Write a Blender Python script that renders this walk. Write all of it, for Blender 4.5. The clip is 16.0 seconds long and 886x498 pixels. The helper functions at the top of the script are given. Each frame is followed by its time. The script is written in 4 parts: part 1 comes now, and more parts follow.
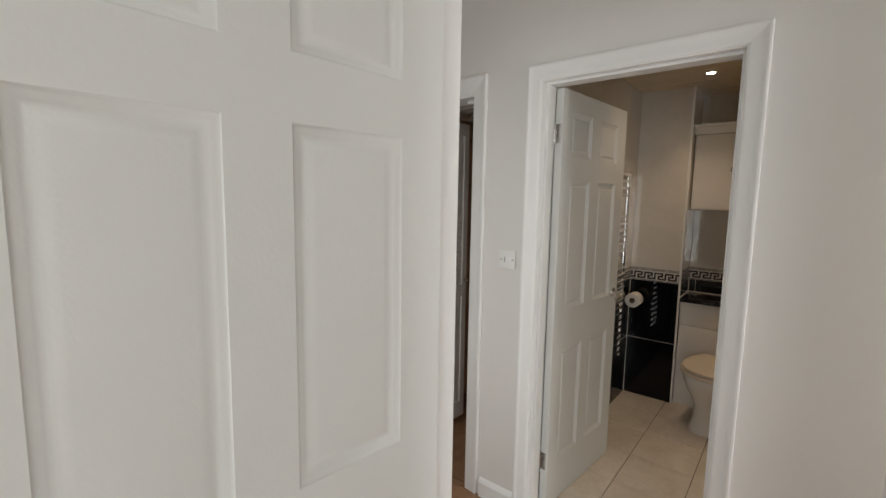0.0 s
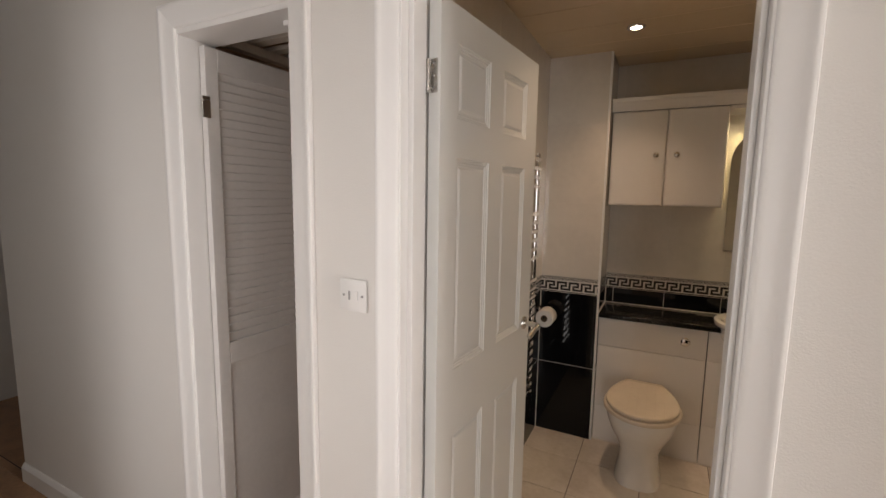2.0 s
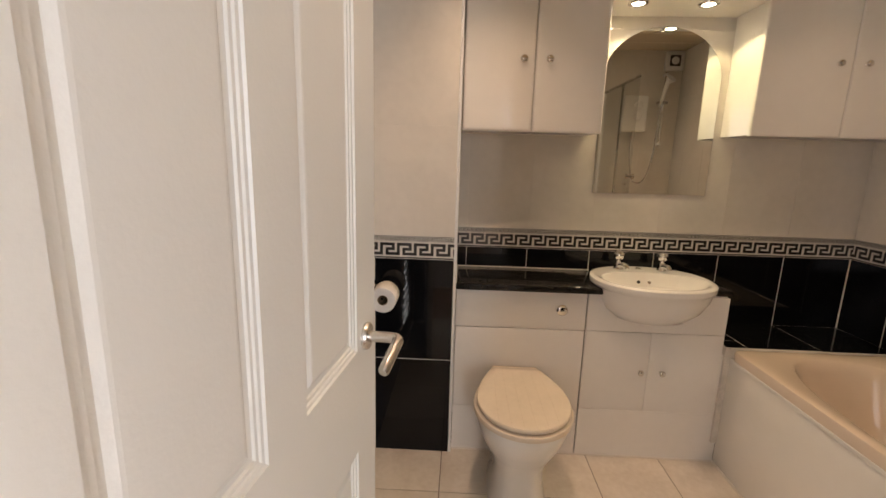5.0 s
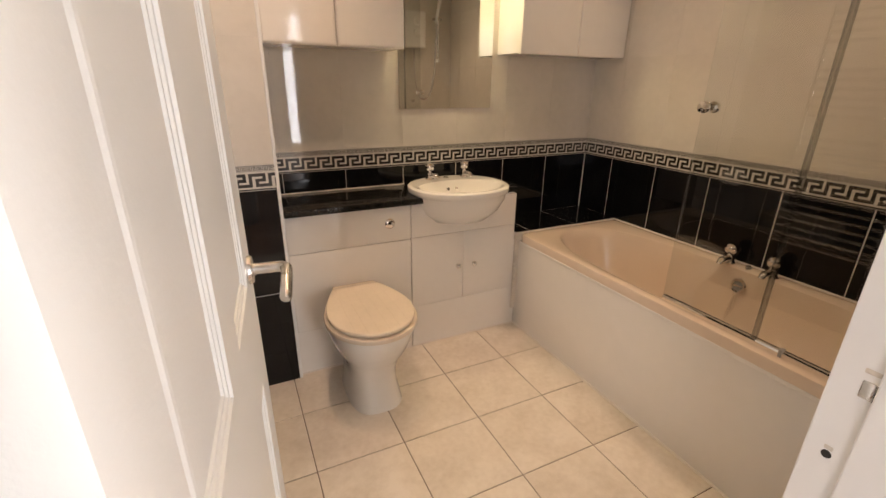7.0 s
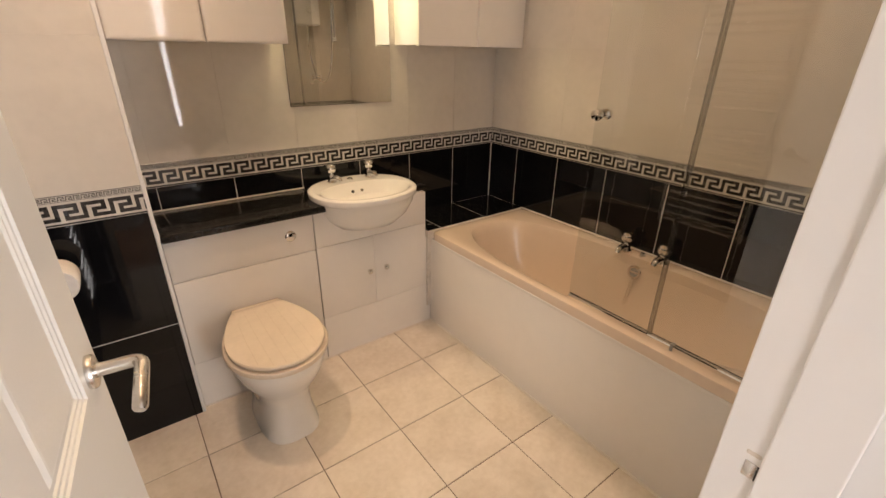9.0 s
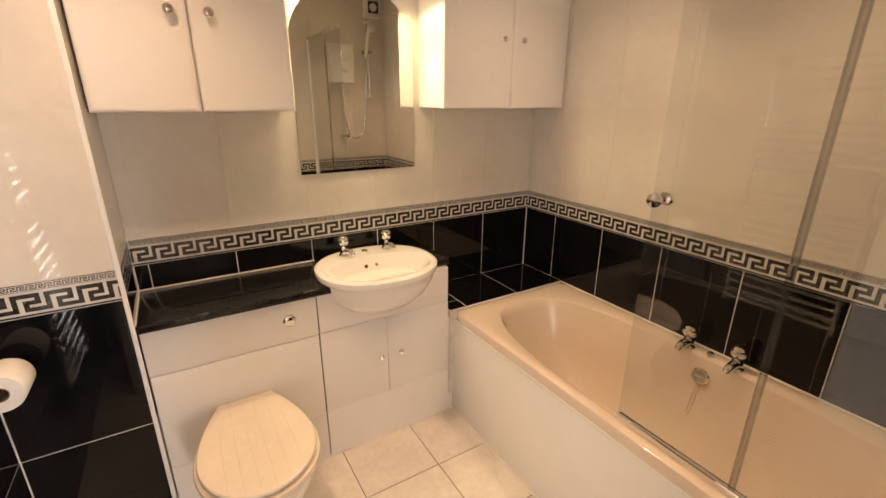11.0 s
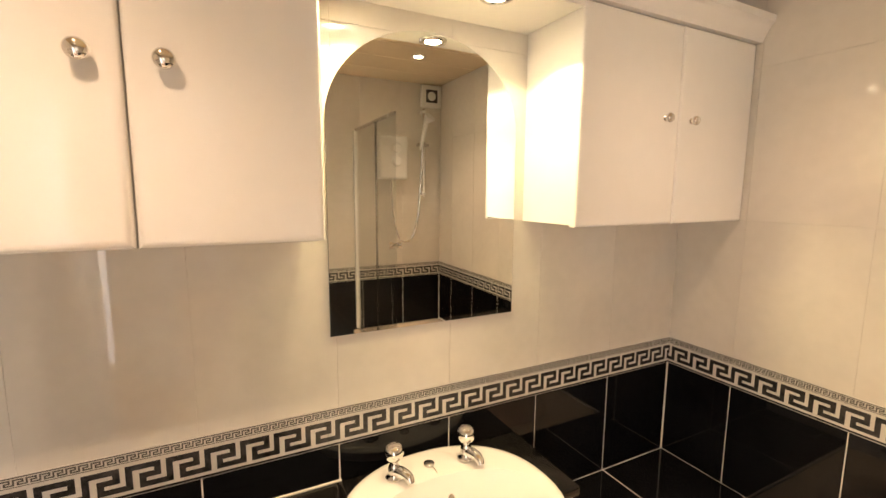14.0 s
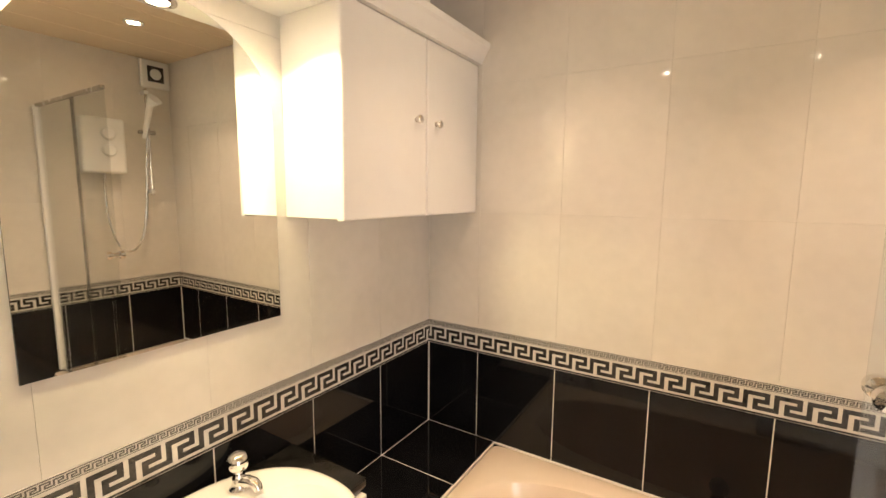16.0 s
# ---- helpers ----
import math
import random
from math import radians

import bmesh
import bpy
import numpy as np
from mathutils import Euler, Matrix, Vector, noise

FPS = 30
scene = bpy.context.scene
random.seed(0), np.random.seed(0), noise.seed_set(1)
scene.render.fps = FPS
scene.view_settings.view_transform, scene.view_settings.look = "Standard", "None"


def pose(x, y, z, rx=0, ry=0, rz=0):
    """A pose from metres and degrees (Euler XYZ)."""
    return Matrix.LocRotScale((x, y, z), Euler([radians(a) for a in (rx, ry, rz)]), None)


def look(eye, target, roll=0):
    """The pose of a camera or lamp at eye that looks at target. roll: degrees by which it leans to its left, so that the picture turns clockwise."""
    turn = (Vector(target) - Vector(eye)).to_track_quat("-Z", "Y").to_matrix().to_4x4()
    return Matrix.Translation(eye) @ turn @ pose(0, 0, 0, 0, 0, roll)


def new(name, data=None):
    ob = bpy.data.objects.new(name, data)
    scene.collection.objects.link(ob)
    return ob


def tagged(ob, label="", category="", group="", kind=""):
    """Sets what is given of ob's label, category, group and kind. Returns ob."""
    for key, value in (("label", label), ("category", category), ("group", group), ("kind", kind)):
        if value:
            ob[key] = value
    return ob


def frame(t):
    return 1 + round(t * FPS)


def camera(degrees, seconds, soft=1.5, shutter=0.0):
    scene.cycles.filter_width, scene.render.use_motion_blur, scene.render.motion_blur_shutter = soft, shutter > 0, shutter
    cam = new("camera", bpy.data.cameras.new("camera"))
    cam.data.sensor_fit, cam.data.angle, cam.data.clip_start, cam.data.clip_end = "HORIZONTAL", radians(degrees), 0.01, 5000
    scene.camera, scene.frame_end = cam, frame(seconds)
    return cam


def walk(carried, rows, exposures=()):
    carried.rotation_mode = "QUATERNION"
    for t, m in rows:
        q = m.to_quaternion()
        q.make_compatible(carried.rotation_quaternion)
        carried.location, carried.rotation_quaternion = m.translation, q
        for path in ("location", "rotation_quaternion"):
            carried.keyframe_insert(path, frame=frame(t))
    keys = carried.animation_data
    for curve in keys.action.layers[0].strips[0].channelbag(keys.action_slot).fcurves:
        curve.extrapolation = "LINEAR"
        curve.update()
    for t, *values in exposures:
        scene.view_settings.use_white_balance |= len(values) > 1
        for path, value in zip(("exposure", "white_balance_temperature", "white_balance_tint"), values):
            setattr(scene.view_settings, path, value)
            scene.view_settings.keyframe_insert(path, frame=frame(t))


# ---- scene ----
cam = camera(90.8, 16.0)
PATH = [
    (0, (-0.008, -0.081, 1.49), (-1.253, 1.468, 1.266), 1.0),
    (0.5, (-0.074, 0.136, 1.492), (-1.12, 1.827, 1.271), 0.9),
    (1, (-0.137, 0.316, 1.488), (-1.125, 2.041, 1.265), 0.8),
    (1.5, (-0.228, 0.541, 1.468), (-1.18, 2.285, 1.238), 0.7),
    (2, (-0.311, 0.758, 1.486), (-1.203, 2.531, 1.244), 0.9),
    (2.5, (-0.364, 0.977, 1.472), (-1.174, 2.789, 1.227), 1.0),
    (3, (-0.39, 1.211, 1.479), (-1.162, 3.039, 1.231), 0.9),
    (5.5, (-0.655, 1.661, 1.293), (-0.492, 3.597, 0.82), 1.4),
    (6, (-0.685, 1.62, 1.301), (-0.292, 3.493, 0.719), 1.1),
    (6.5, (-0.738, 1.613, 1.308), (-0.092, 3.389, 0.653), 1.1),
    (7, (-0.779, 1.615, 1.304), (0.036, 3.301, 0.601), 0.7),
    (7.5, (-0.802, 1.617, 1.307), (0.182, 3.193, 0.565), 0.7),
    (8, (-0.784, 1.634, 1.324), (0.294, 3.124, 0.537), 0.7),
    (8.5, (-0.737, 1.67, 1.376), (0.372, 3.117, 0.553), 0.9),
    (11, (-0.428, 1.918, 1.483), (0.556, 3.536, 0.842), 0.3),
    (11.5, (-0.386, 2.055, 1.488), (0.573, 3.724, 0.946), 0.3),
    (12, (-0.319, 2.209, 1.506), (0.593, 3.931, 1.057), 0.3),
    (12.5, (-0.277, 2.346, 1.531), (0.6, 4.103, 1.15), 0.3),
    (13, (-0.265, 2.483, 1.54), (0.601, 4.256, 1.21), 0.4),
    (13.5, (-0.249, 2.64, 1.547), (0.632, 4.414, 1.274), 0.4),
    (14, (-0.202, 2.744, 1.539), (0.686, 4.516, 1.277), 0.4),
    (14.5, (-0.165, 2.8, 1.54), (0.763, 4.554, 1.286), 0.3),
    (15, (-0.169, 2.836, 1.53), (0.911, 4.501, 1.281), 0.5),
    (15.5, (-0.185, 2.817, 1.509), (1.185, 4.252, 1.26), 0.5),
    (16, (-0.205, 2.785, 1.52), (1.475, 3.841, 1.271), 0.5),
]
walk(cam, [(t, look(eye, target, roll)) for t, eye, target, roll in PATH],
     [(0.0, -1.6, 6450, 8), (0.5, -1.5, 6450, 8), (1.0, -1.5, 6700, 12), (2.0, -1.25, 6900, 15), (3.0, -1.15, 6900, 16), (4.2, -0.7, 6600, 12), (5.5, -0.2, 6700, 16),
      (8.5, -0.06, 6750, 16), (11.0, 0.34, 7250, 18), (12.5, 0.62, 7150, 16), (14.5, 0.8, 6900, 13), (16.0, 0.95, 6550, 12)])

# ---- world and light ----
world = bpy.data.worlds.new("world")
scene.world = world
world.use_nodes = True
_n = world.node_tree.nodes
_sky = _n.new("ShaderNodeTexSky")
_sky.sky_type, _sky.sun_disc = "NISHITA", False
_sky.sun_elevation, _sky.sun_rotation = radians(35), radians(90)
world.node_tree.links.new(_sky.outputs[0], _n["Background"].inputs[0])
_n["Background"].inputs[1].default_value = 0.08

WARM = (1.0, 0.71, 0.48)


def lamp(name, kind, m, energy, colour, **kw):
    data = bpy.data.lights.new(name, kind)
    data.energy, data.color = energy, colour
    for key, value in kw.items():
        if key == "radius":
            data.shadow_soft_size = value
        elif key == "cone":
            data.spot_size, data.spot_blend = radians(value), 1.0
        elif key == "blend":
            data.spot_blend = value
        elif key == "angle":
            data.angle = radians(value)
        elif key == "size":
            data.shape, data.size, data.size_y = "RECTANGLE", value[0], value[1]
    ob = new(name, data)
    ob.matrix_world = m
    return ob


# plan of the place
YB, XR, XL, YD = 3.775, 1.265, -0.97, 1.80      # tiled faces: back, bath side, door side, entrance
YH, YN, YN0 = 1.668, 0.757, 0.690               # hall faces of the two cross walls
CEIL = 2.30
CEILING_SPOTS = [(-0.49, 3.13, 36), (-0.49, 2.39, 23), (0.838, 3.13, 14), (0.838, 2.39, 20)]
SOFFIT_SPOTS = [(0.078, 3.605), (0.357, 3.605)]
for sx_, sy_, watts in CEILING_SPOTS:
    lamp("downlight_lamp", "SPOT", pose(sx_, sy_, CEIL - 0.012), watts, WARM, radius=0.025, cone=102)
for sx_, sy_ in SOFFIT_SPOTS:
    lamp("soffit_lamp", "SPOT", pose(sx_, sy_, 1.955), 7, (1.0, 0.82, 0.42), radius=0.012, cone=128, blend=0.12)
lamp("window_light", "AREA", pose(1.10, -2.98, 1.15, 90, 0, 0), 165, (0.95, 0.98, 1.0), size=(1.6, 1.8))
lamp("hall_window_light", "AREA", pose(2.95, 1.15, 1.4, 90, 0, 90), 105, (0.97, 0.98, 1.0), size=(0.7, 1.3))
lamp("sun", "SUN", pose(4, 1.2, 4, 0, 55, 0), 3.5, (1.0, 0.95, 0.88), angle=0.5)
# unseen fill lamp, added to brighten the switch wall and louvred door
lamp("hall_fill_light", "AREA", pose(-1.42, 0.765, 1.1, 90, 0, 0), 13, (0.97, 0.97, 0.98), size=(0.8, 1.8))


# ---- materials ----
def material(name, colour, rough=0.5, metal=0.0, spread=0.06, scale=6.0, bump=0.0, bump_scale=60.0, dark=None, coat=0.0, per_object=0.0, spec=0.5):
    m = bpy.data.materials.new(name)
    m.use_nodes = True
    t, links = m.node_tree.nodes, m.node_tree.links
    b = t["Principled BSDF"]
    b.inputs["Roughness"].default_value, b.inputs["Metallic"].default_value = rough, metal
    b.inputs["Coat Weight"].default_value = coat
    b.inputs["Specular IOR Level"].default_value = spec
    b.inputs["Coat Roughness"].default_value = 0.04
    co = t.new("ShaderNodeTexCoord")
    n1 = t.new("ShaderNodeTexNoise")
    n1.inputs["Scale"].default_value, n1.inputs["Detail"].default_value = scale, 6
    n1.inputs["Distortion"].default_value = 0.7
    n2 = t.new("ShaderNodeTexNoise")
    n2.inputs["Scale"].default_value, n2.inputs["Detail"].default_value = scale * 9, 3
    src = co.outputs["Object"]
    if per_object:
        inf = t.new("ShaderNodeObjectInfo")
        sc = t.new("ShaderNodeVectorMath")
        sc.operation = "SCALE"
        sc.inputs[0].default_value = (17.0, 31.0, 23.0)
        links.new(inf.outputs["Random"], sc.inputs["Scale"])
        ad = t.new("ShaderNodeVectorMath")
        links.new(co.outputs["Object"], ad.inputs[0])
        links.new(sc.outputs[0], ad.inputs[1])
        src = ad.outputs[0]
    links.new(src, n1.inputs["Vector"])
    links.new(src, n2.inputs["Vector"])
    mx = t.new("ShaderNodeMix")
    mx.data_type = "FLOAT"
    mx.inputs[0].default_value = 0.35
    links.new(n1.outputs["Fac"], mx.inputs[2])
    links.new(n2.outputs["Fac"], mx.inputs[3])
    ramp = t.new("ShaderNodeValToRGB")
    lo = dark if dark else tuple(c * (1 - spread * 2) for c in colour)
    hi = tuple(min(1, c * (1 + spread)) for c in colour)
    ramp.color_ramp.elements[0].position, ramp.color_ramp.elements[0].color = 0.32, (*lo, 1)
    ramp.color_ramp.elements[1].position, ramp.color_ramp.elements[1].color = 0.62, (*hi, 1)
    links.new(mx.outputs[0], ramp.inputs[0])
    links.new(ramp.outputs[0], b.inputs["Base Color"])
    rr = t.new("ShaderNodeMapRange")
    rr.inputs[1].default_value, rr.inputs[2].default_value = 0.3, 0.7
    rr.inputs[3].default_value, rr.inputs[4].default_value = max(0.015, rough * 0.93), min(1, rough * 1.08)
    links.new(n1.outputs["Fac"], rr.inputs[0])
    links.new(rr.outputs[0], b.inputs["Roughness"])
    if bump:
        n3 = t.new("ShaderNodeTexNoise")
        n3.inputs["Scale"].default_value, n3.inputs["Detail"].default_value = bump_scale, 4
        links.new(src, n3.inputs["Vector"])
        bp = t.new("ShaderNodeBump")
        bp.inputs["Strength"].default_value, bp.inputs["Distance"].default_value = bump, 0.002
        links.new(n3.outputs["Fac"], bp.inputs["Height"])
        links.new(bp.outputs[0], b.inputs["Normal"])
    return m


def plain_glass(name, tint, rough=0.0):
    m = bpy.data.materials.new(name)
    m.use_nodes = True
    t, links = m.node_tree.nodes, m.node_tree.links
    t.remove(t["Principled BSDF"])
    tr, gl, mix, lw, pw, fr = (t.new("ShaderNodeBsdfTransparent"), t.new("ShaderNodeBsdfGlossy"), t.new("ShaderNodeMixShader"), t.new("ShaderNodeLayerWeight"), t.new("ShaderNodeMath"), t.new("ShaderNodeMapRange"))
    tr.inputs[0].default_value = (*tint, 1)
    gl.inputs["Roughness"].default_value = rough
    pw.operation = "POWER"
    pw.inputs[1].default_value = 5.0
    fr.inputs[3].default_value, fr.inputs[4].default_value = 0.07, 1.0
    links.new(lw.outputs["Facing"], pw.inputs[0])
    links.new(pw.outputs[0], fr.inputs[0])
    links.new(fr.outputs[0], mix.inputs[0])
    links.new(tr.outputs[0], mix.inputs[1])
    links.new(gl.outputs[0], mix.inputs[2])
    links.new(mix.outputs[0], t["Material Output"].inputs[0])
    return m


def glow(name, colour, strength):
    m = bpy.data.materials.new(name)
    m.use_nodes = True
    b = m.node_tree.nodes["Principled BSDF"]
    b.inputs["Base Color"].default_value = (0.8, 0.8, 0.8, 1)
    b.inputs["Emission Color"].default_value = (*colour, 1)
    b.inputs["Emission Strength"].default_value = strength
    return m


M_PAINT = material("wall_paint", (0.755, 0.735, 0.70), 0.62, spread=0.006, scale=1.6, bump=0.25, bump_scale=240)
M_CEIL = material("ceiling_paint", (0.8, 0.79, 0.77), 0.7, spread=0.02, scale=2)
M_GLOSSWOOD = material("white_gloss_woodwork", (0.81, 0.80, 0.78), 0.30, spread=0.003, scale=3, bump=0.12, bump_scale=90)
M_DOOR = material("white_door_paint", (0.79, 0.795, 0.77), 0.36, spread=0.003, scale=3, bump=0.15, bump_scale=160)
M_LOUVRE = material("white_louvre_paint", (0.74, 0.72, 0.70), 0.45, spread=0.03, scale=5)
M_CREAM = material("cream_glazed_tile", (0.71, 0.66, 0.59), 0.028, spread=0.03, scale=3.0, bump=0.05, bump_scale=9, per_object=1, spec=0.5)
M_BLACK = material("black_glazed_tile", (0.006, 0.006, 0.007), 0.05, spread=0.25, scale=7, bump=0.03, bump_scale=10, per_object=1, spec=0.3)
M_FLOORT = material("cream_marbled_floor_tile", (0.79, 0.72, 0.63), 0.22, spread=0.05, scale=5, bump=0.03, bump_scale=20, per_object=1, dark=(0.69, 0.61, 0.51))
M_GROUT = material("white_grout", (0.72, 0.67, 0.60), 0.8, spread=0.08, scale=20)
M_GROUTF = material("brown_floor_grout", (0.16, 0.11, 0.075), 0.85, spread=0.2, scale=18)
M_BORDER = material("white_border_tile", (0.70, 0.66, 0.60), 0.15, spread=0.05, scale=14)
M_KEY = material("charcoal_key_print", (0.035, 0.032, 0.030), 0.2, spread=0.45, scale=45)
M_KEYGREY = material("grey_chain_print", (0.13, 0.12, 0.11), 0.25, spread=0.4, scale=240)
M_UNIT = material("white_gloss_unit", (0.85, 0.82, 0.78), 0.09, spread=0.012, scale=2.5, spec=0.5, bump=0.02, bump_scale=14)
M_CERAMIC = material("white_ceramic", (0.86, 0.84, 0.80), 0.06, spread=0.01, scale=3, coat=0.5)
M_SEALANT = material("white_sealant", (0.74, 0.69, 0.62), 0.35, spread=0.04, scale=12)
M_SEAT = material("cream_wood_grain_seat", (0.78, 0.68, 0.56), 0.22, spread=0.03, scale=6)
M_GROOVE = material("seat_groove", (0.60, 0.49, 0.37), 0.5, spread=0.05)
M_BATH = material("cream_acrylic_bath", (0.75, 0.62, 0.50), 0.10, spread=0.012, scale=3, coat=0.3)
M_BATHPANEL = material("white_bath_panel", (0.85, 0.82, 0.77), 0.2, spread=0.012, scale=2)
M_WORKTOP = material("black_laminate_worktop", (0.012, 0.011, 0.010), 0.16, spread=0.5, scale=30, bump=0.03, bump_scale=60, spec=0.35)
M_CHROME = material("chrome", (0.82, 0.80, 0.77), 0.03, metal=1.0, spread=0.02, scale=9)
M_STEEL = material("satin_steel", (0.62, 0.60, 0.57), 0.26, metal=1.0, spread=0.05, scale=30)
M_MIRROR = material("silvered_mirror", (0.86, 0.88, 0.84), 0.015, metal=1.0, spread=0.004, scale=2)
M_GLASS = plain_glass("clear_screen_glass", (0.945, 0.952, 0.942))
M_GLASSEDGE = material("glass_edge_green", (0.22, 0.23, 0.19), 0.15, spread=0.05)
M_SEAL = plain_glass("translucent_seal", (0.72, 0.72, 0.70), 0.25)
M_PVC = material("cream_gloss_ceiling_board", (0.72, 0.58, 0.40), 0.14, spread=0.02, scale=2)
M_PAPER = material("white_tissue", (0.80, 0.76, 0.71), 0.9, spread=0.03, scale=30, bump=0.3, bump_scale=200)
M_CARD = material("cardboard_tube", (0.30, 0.21, 0.13), 0.9, spread=0.1, scale=30)
M_PLASTIC = material("white_plastic", (0.80, 0.79, 0.77), 0.3, spread=0.01)
M_GREYPL = material("grey_plastic", (0.32, 0.31, 0.30), 0.35, spread=0.05)
# near-black for the shade in holes and gaps, also the base under floor planks
M_DARK = material("dark_joint_and_recess_shade", (0.03, 0.028, 0.026), 0.7, spread=0.2)
M_OAK = material("brown_oak_laminate", (0.34, 0.19, 0.10), 0.35, spread=0.16, scale=9, bump=0.1, bump_scale=40, per_object=1)
M_PLASTER = material("tan_plaster", (0.55, 0.40, 0.28), 0.85, spread=0.12, scale=4)
M_SOFTWOOD = material("painted_softwood", (0.66, 0.60, 0.52), 0.6, spread=0.08, scale=8)
M_BULB = glow("downlight_lens", (1.0, 0.86, 0.62), 90)


# ---- mesh helpers ----
def part(name, bm, mat, parent=None, label="", smooth=False, m=None):
    me = bpy.data.meshes.new(name)
    bmesh.ops.recalc_face_normals(bm, faces=bm.faces)
    bm.to_mesh(me)
    bm.free()
    me.materials.append(mat)
    if smooth:
        me.shade_smooth()
        me.set_sharp_from_angle(angle=radians(38))
    ob = new(name, me)
    if m is not None:
        ob.matrix_world = m
    if parent is not None:
        ob.parent = parent
    if label:
        ob["label"] = label
    return ob


def thing(name, m, label, category, group="", kind=""):
    ob = new(name)
    ob.empty_display_size = 0.05
    ob.matrix_world = m
    return tagged(ob, label, category, group, kind)


def box(x0, x1, y0, y1, z0, z1, bev=0.0, seg=2, into=None):
    bm = bmesh.new()
    bmesh.ops.create_cube(bm, size=1.0)
    for v in bm.verts:
        v.co = Vector((x0 + (v.co.x + 0.5) * (x1 - x0), y0 + (v.co.y + 0.5) * (y1 - y0), z0 + (v.co.z + 0.5) * (z1 - z0)))
    if bev:
        bmesh.ops.bevel(bm, geom=bm.edges[:], offset=bev, segments=seg, affect="EDGES", profile=0.5)
    return merge(into, bm) if into is not None else bm


def merge(a, b):
    me = bpy.data.meshes.new("tmp")
    b.to_mesh(me)
    b.free()
    a.from_mesh(me)
    bpy.data.meshes.remove(me)
    return a


def loft(rings, cap0=True, cap1=True, into=None):
    bm = bmesh.new()
    vs = [[bm.verts.new(p) for p in ring] for ring in rings]
    n = len(vs[0])
    for a, b in zip(vs, vs[1:]):
        for i in range(n):
            bm.faces.new((a[i], a[(i + 1) % n], b[(i + 1) % n], b[i]))
    if cap0:
        bm.faces.new(list(reversed(vs[0])))
    if cap1:
        bm.faces.new(vs[-1])
    return merge(into, bm) if into is not None else bm


def oval(cx, cy, z, rx, ry, p=2.0, n=48, ry_back=None):
    pts = []
    for i in range(n):
        a = 2 * math.pi * i / n
        c, s = math.cos(a), math.sin(a)
        r = ry if s < 0 or ry_back is None else ry_back
        pts.append((cx + rx * math.copysign(abs(c) ** (2 / p), c), cy + r * math.copysign(abs(s) ** (2 / p), s), z))
    return pts


def lathe(profile, n=24, into=None):
    """Round body about z from (radius, z) pairs."""
    return loft([[(r * math.cos(2 * math.pi * i / n), r * math.sin(2 * math.pi * i / n), z) for i in range(n)] for r, z in profile], into=into)


def tube(points, r, n=12, into=None):
    pts = [Vector(p) for p in points]
    rings = []
    prev = None
    for i, p in enumerate(pts):
        d = (pts[min(i + 1, len(pts) - 1)] - pts[max(i - 1, 0)]).normalized()
        side = prev - d * prev.dot(d) if prev is not None else d.orthogonal()
        side.normalize()
        prev = side
        up = d.cross(side)
        rad = r[i] if isinstance(r, (list, tuple)) else r
        rings.append([p + side * (rad * math.cos(2 * math.pi * k / n)) + up * (rad * math.sin(2 * math.pi * k / n)) for k in range(n)])
    return loft(rings, into=into)


def turned(bm, m):
    bmesh.ops.transform(bm, matrix=m, verts=bm.verts)
    return bm


def arc(a, b, c, n=8):
    """Smooth bend from a to c that leans to b."""
    a, b, c = Vector(a), Vector(b), Vector(c)
    return [(1 - s) ** 2 * a + 2 * s * (1 - s) * b + s * s * c for s in (i / n for i in range(n + 1))]


def structure(name, bm, mat, label, category, m=None):
    return tagged(part(name, bm, mat, None, "", m=m), label, category, kind="structure")


# ---- setting: walls, floors, ceilings ----
BT = 0.0016                                      # tile thickness over the wall
BXL = -0.885                                     # bathroom door opening
BXR = -0.177
HEAD = 1.995
wall_back = structure("wall_back", box(-1.10, 1.42, YB + BT, YB + 0.13, 0, 2.45), M_GROUT, "bathroom wall behind basin and toilet, glazed tiles over grout", "wall")
wall_bath = structure("wall_bath_side", box(XR + BT, XR + 0.13, YH, YB + BT, 0, 2.45), M_GROUT, "bathroom wall beside the bath, glazed tiles over grout", "wall")
wall_left = structure("wall_door_side", box(XL - 0.10, XL - BT, YD + BT, YB + BT, 0, 2.45), M_GROUT, "bathroom wall behind the open door, glazed tiles over grout", "wall")
column = structure("boxed_column", box(XL - BT + 0.0005, -0.622 - BT, 3.45 + BT, YB + BT - 0.0005, 0, CEIL), M_GROUT, "boxed-in pipe column clad with glazed tiles", "wall")

bm = box(BXR + 0.027, XR + 0.13, YH, YD - BT, 0, 2.45)
box(-1.21, BXL - 0.027, YH, YD - BT, 0, 2.45, into=bm)
box(BXL - 0.027, BXR + 0.027, YH, YD - BT, HEAD + 0.027, 2.45, into=bm)
box(-3.15, -1.735, YH, YD - BT, 0, 2.45, into=bm)
box(-1.735, -1.21, YH, YD - BT, HEAD, 2.45, into=bm)
wall_hall = structure("wall_hall_north", bm, M_PAINT, "off-white painted hall wall with two door openings", "wall")

NXL, NXR = -0.641, 0.120
bm = box(-4.4, -1.85, YN0, YN, 0, 2.45)
box(-0.98, NXL - 0.03, YN0, YN, 0, 2.45, into=bm)
box(-1.85, -0.98, YN0, YN, 2.03, 2.45, into=bm)
box(NXR + 0.03, 3.1, YN0, YN, 0, 2.45, into=bm)
box(NXL - 0.03, NXR + 0.03, YN0, YN, 2.03, 2.45, into=bm)
structure("wall_hall_south", bm, M_PAINT, "off-white painted wall between bedroom and hall", "wall")
structure("wall_hall_west", box(-4.5, -4.4, YN0, 2.9, 0, 2.45), M_PAINT, "plain off-white wall that closes the hall", "wall")
bm = box(-4.4, -3.15, 2.8, 2.9, 0, 2.45)
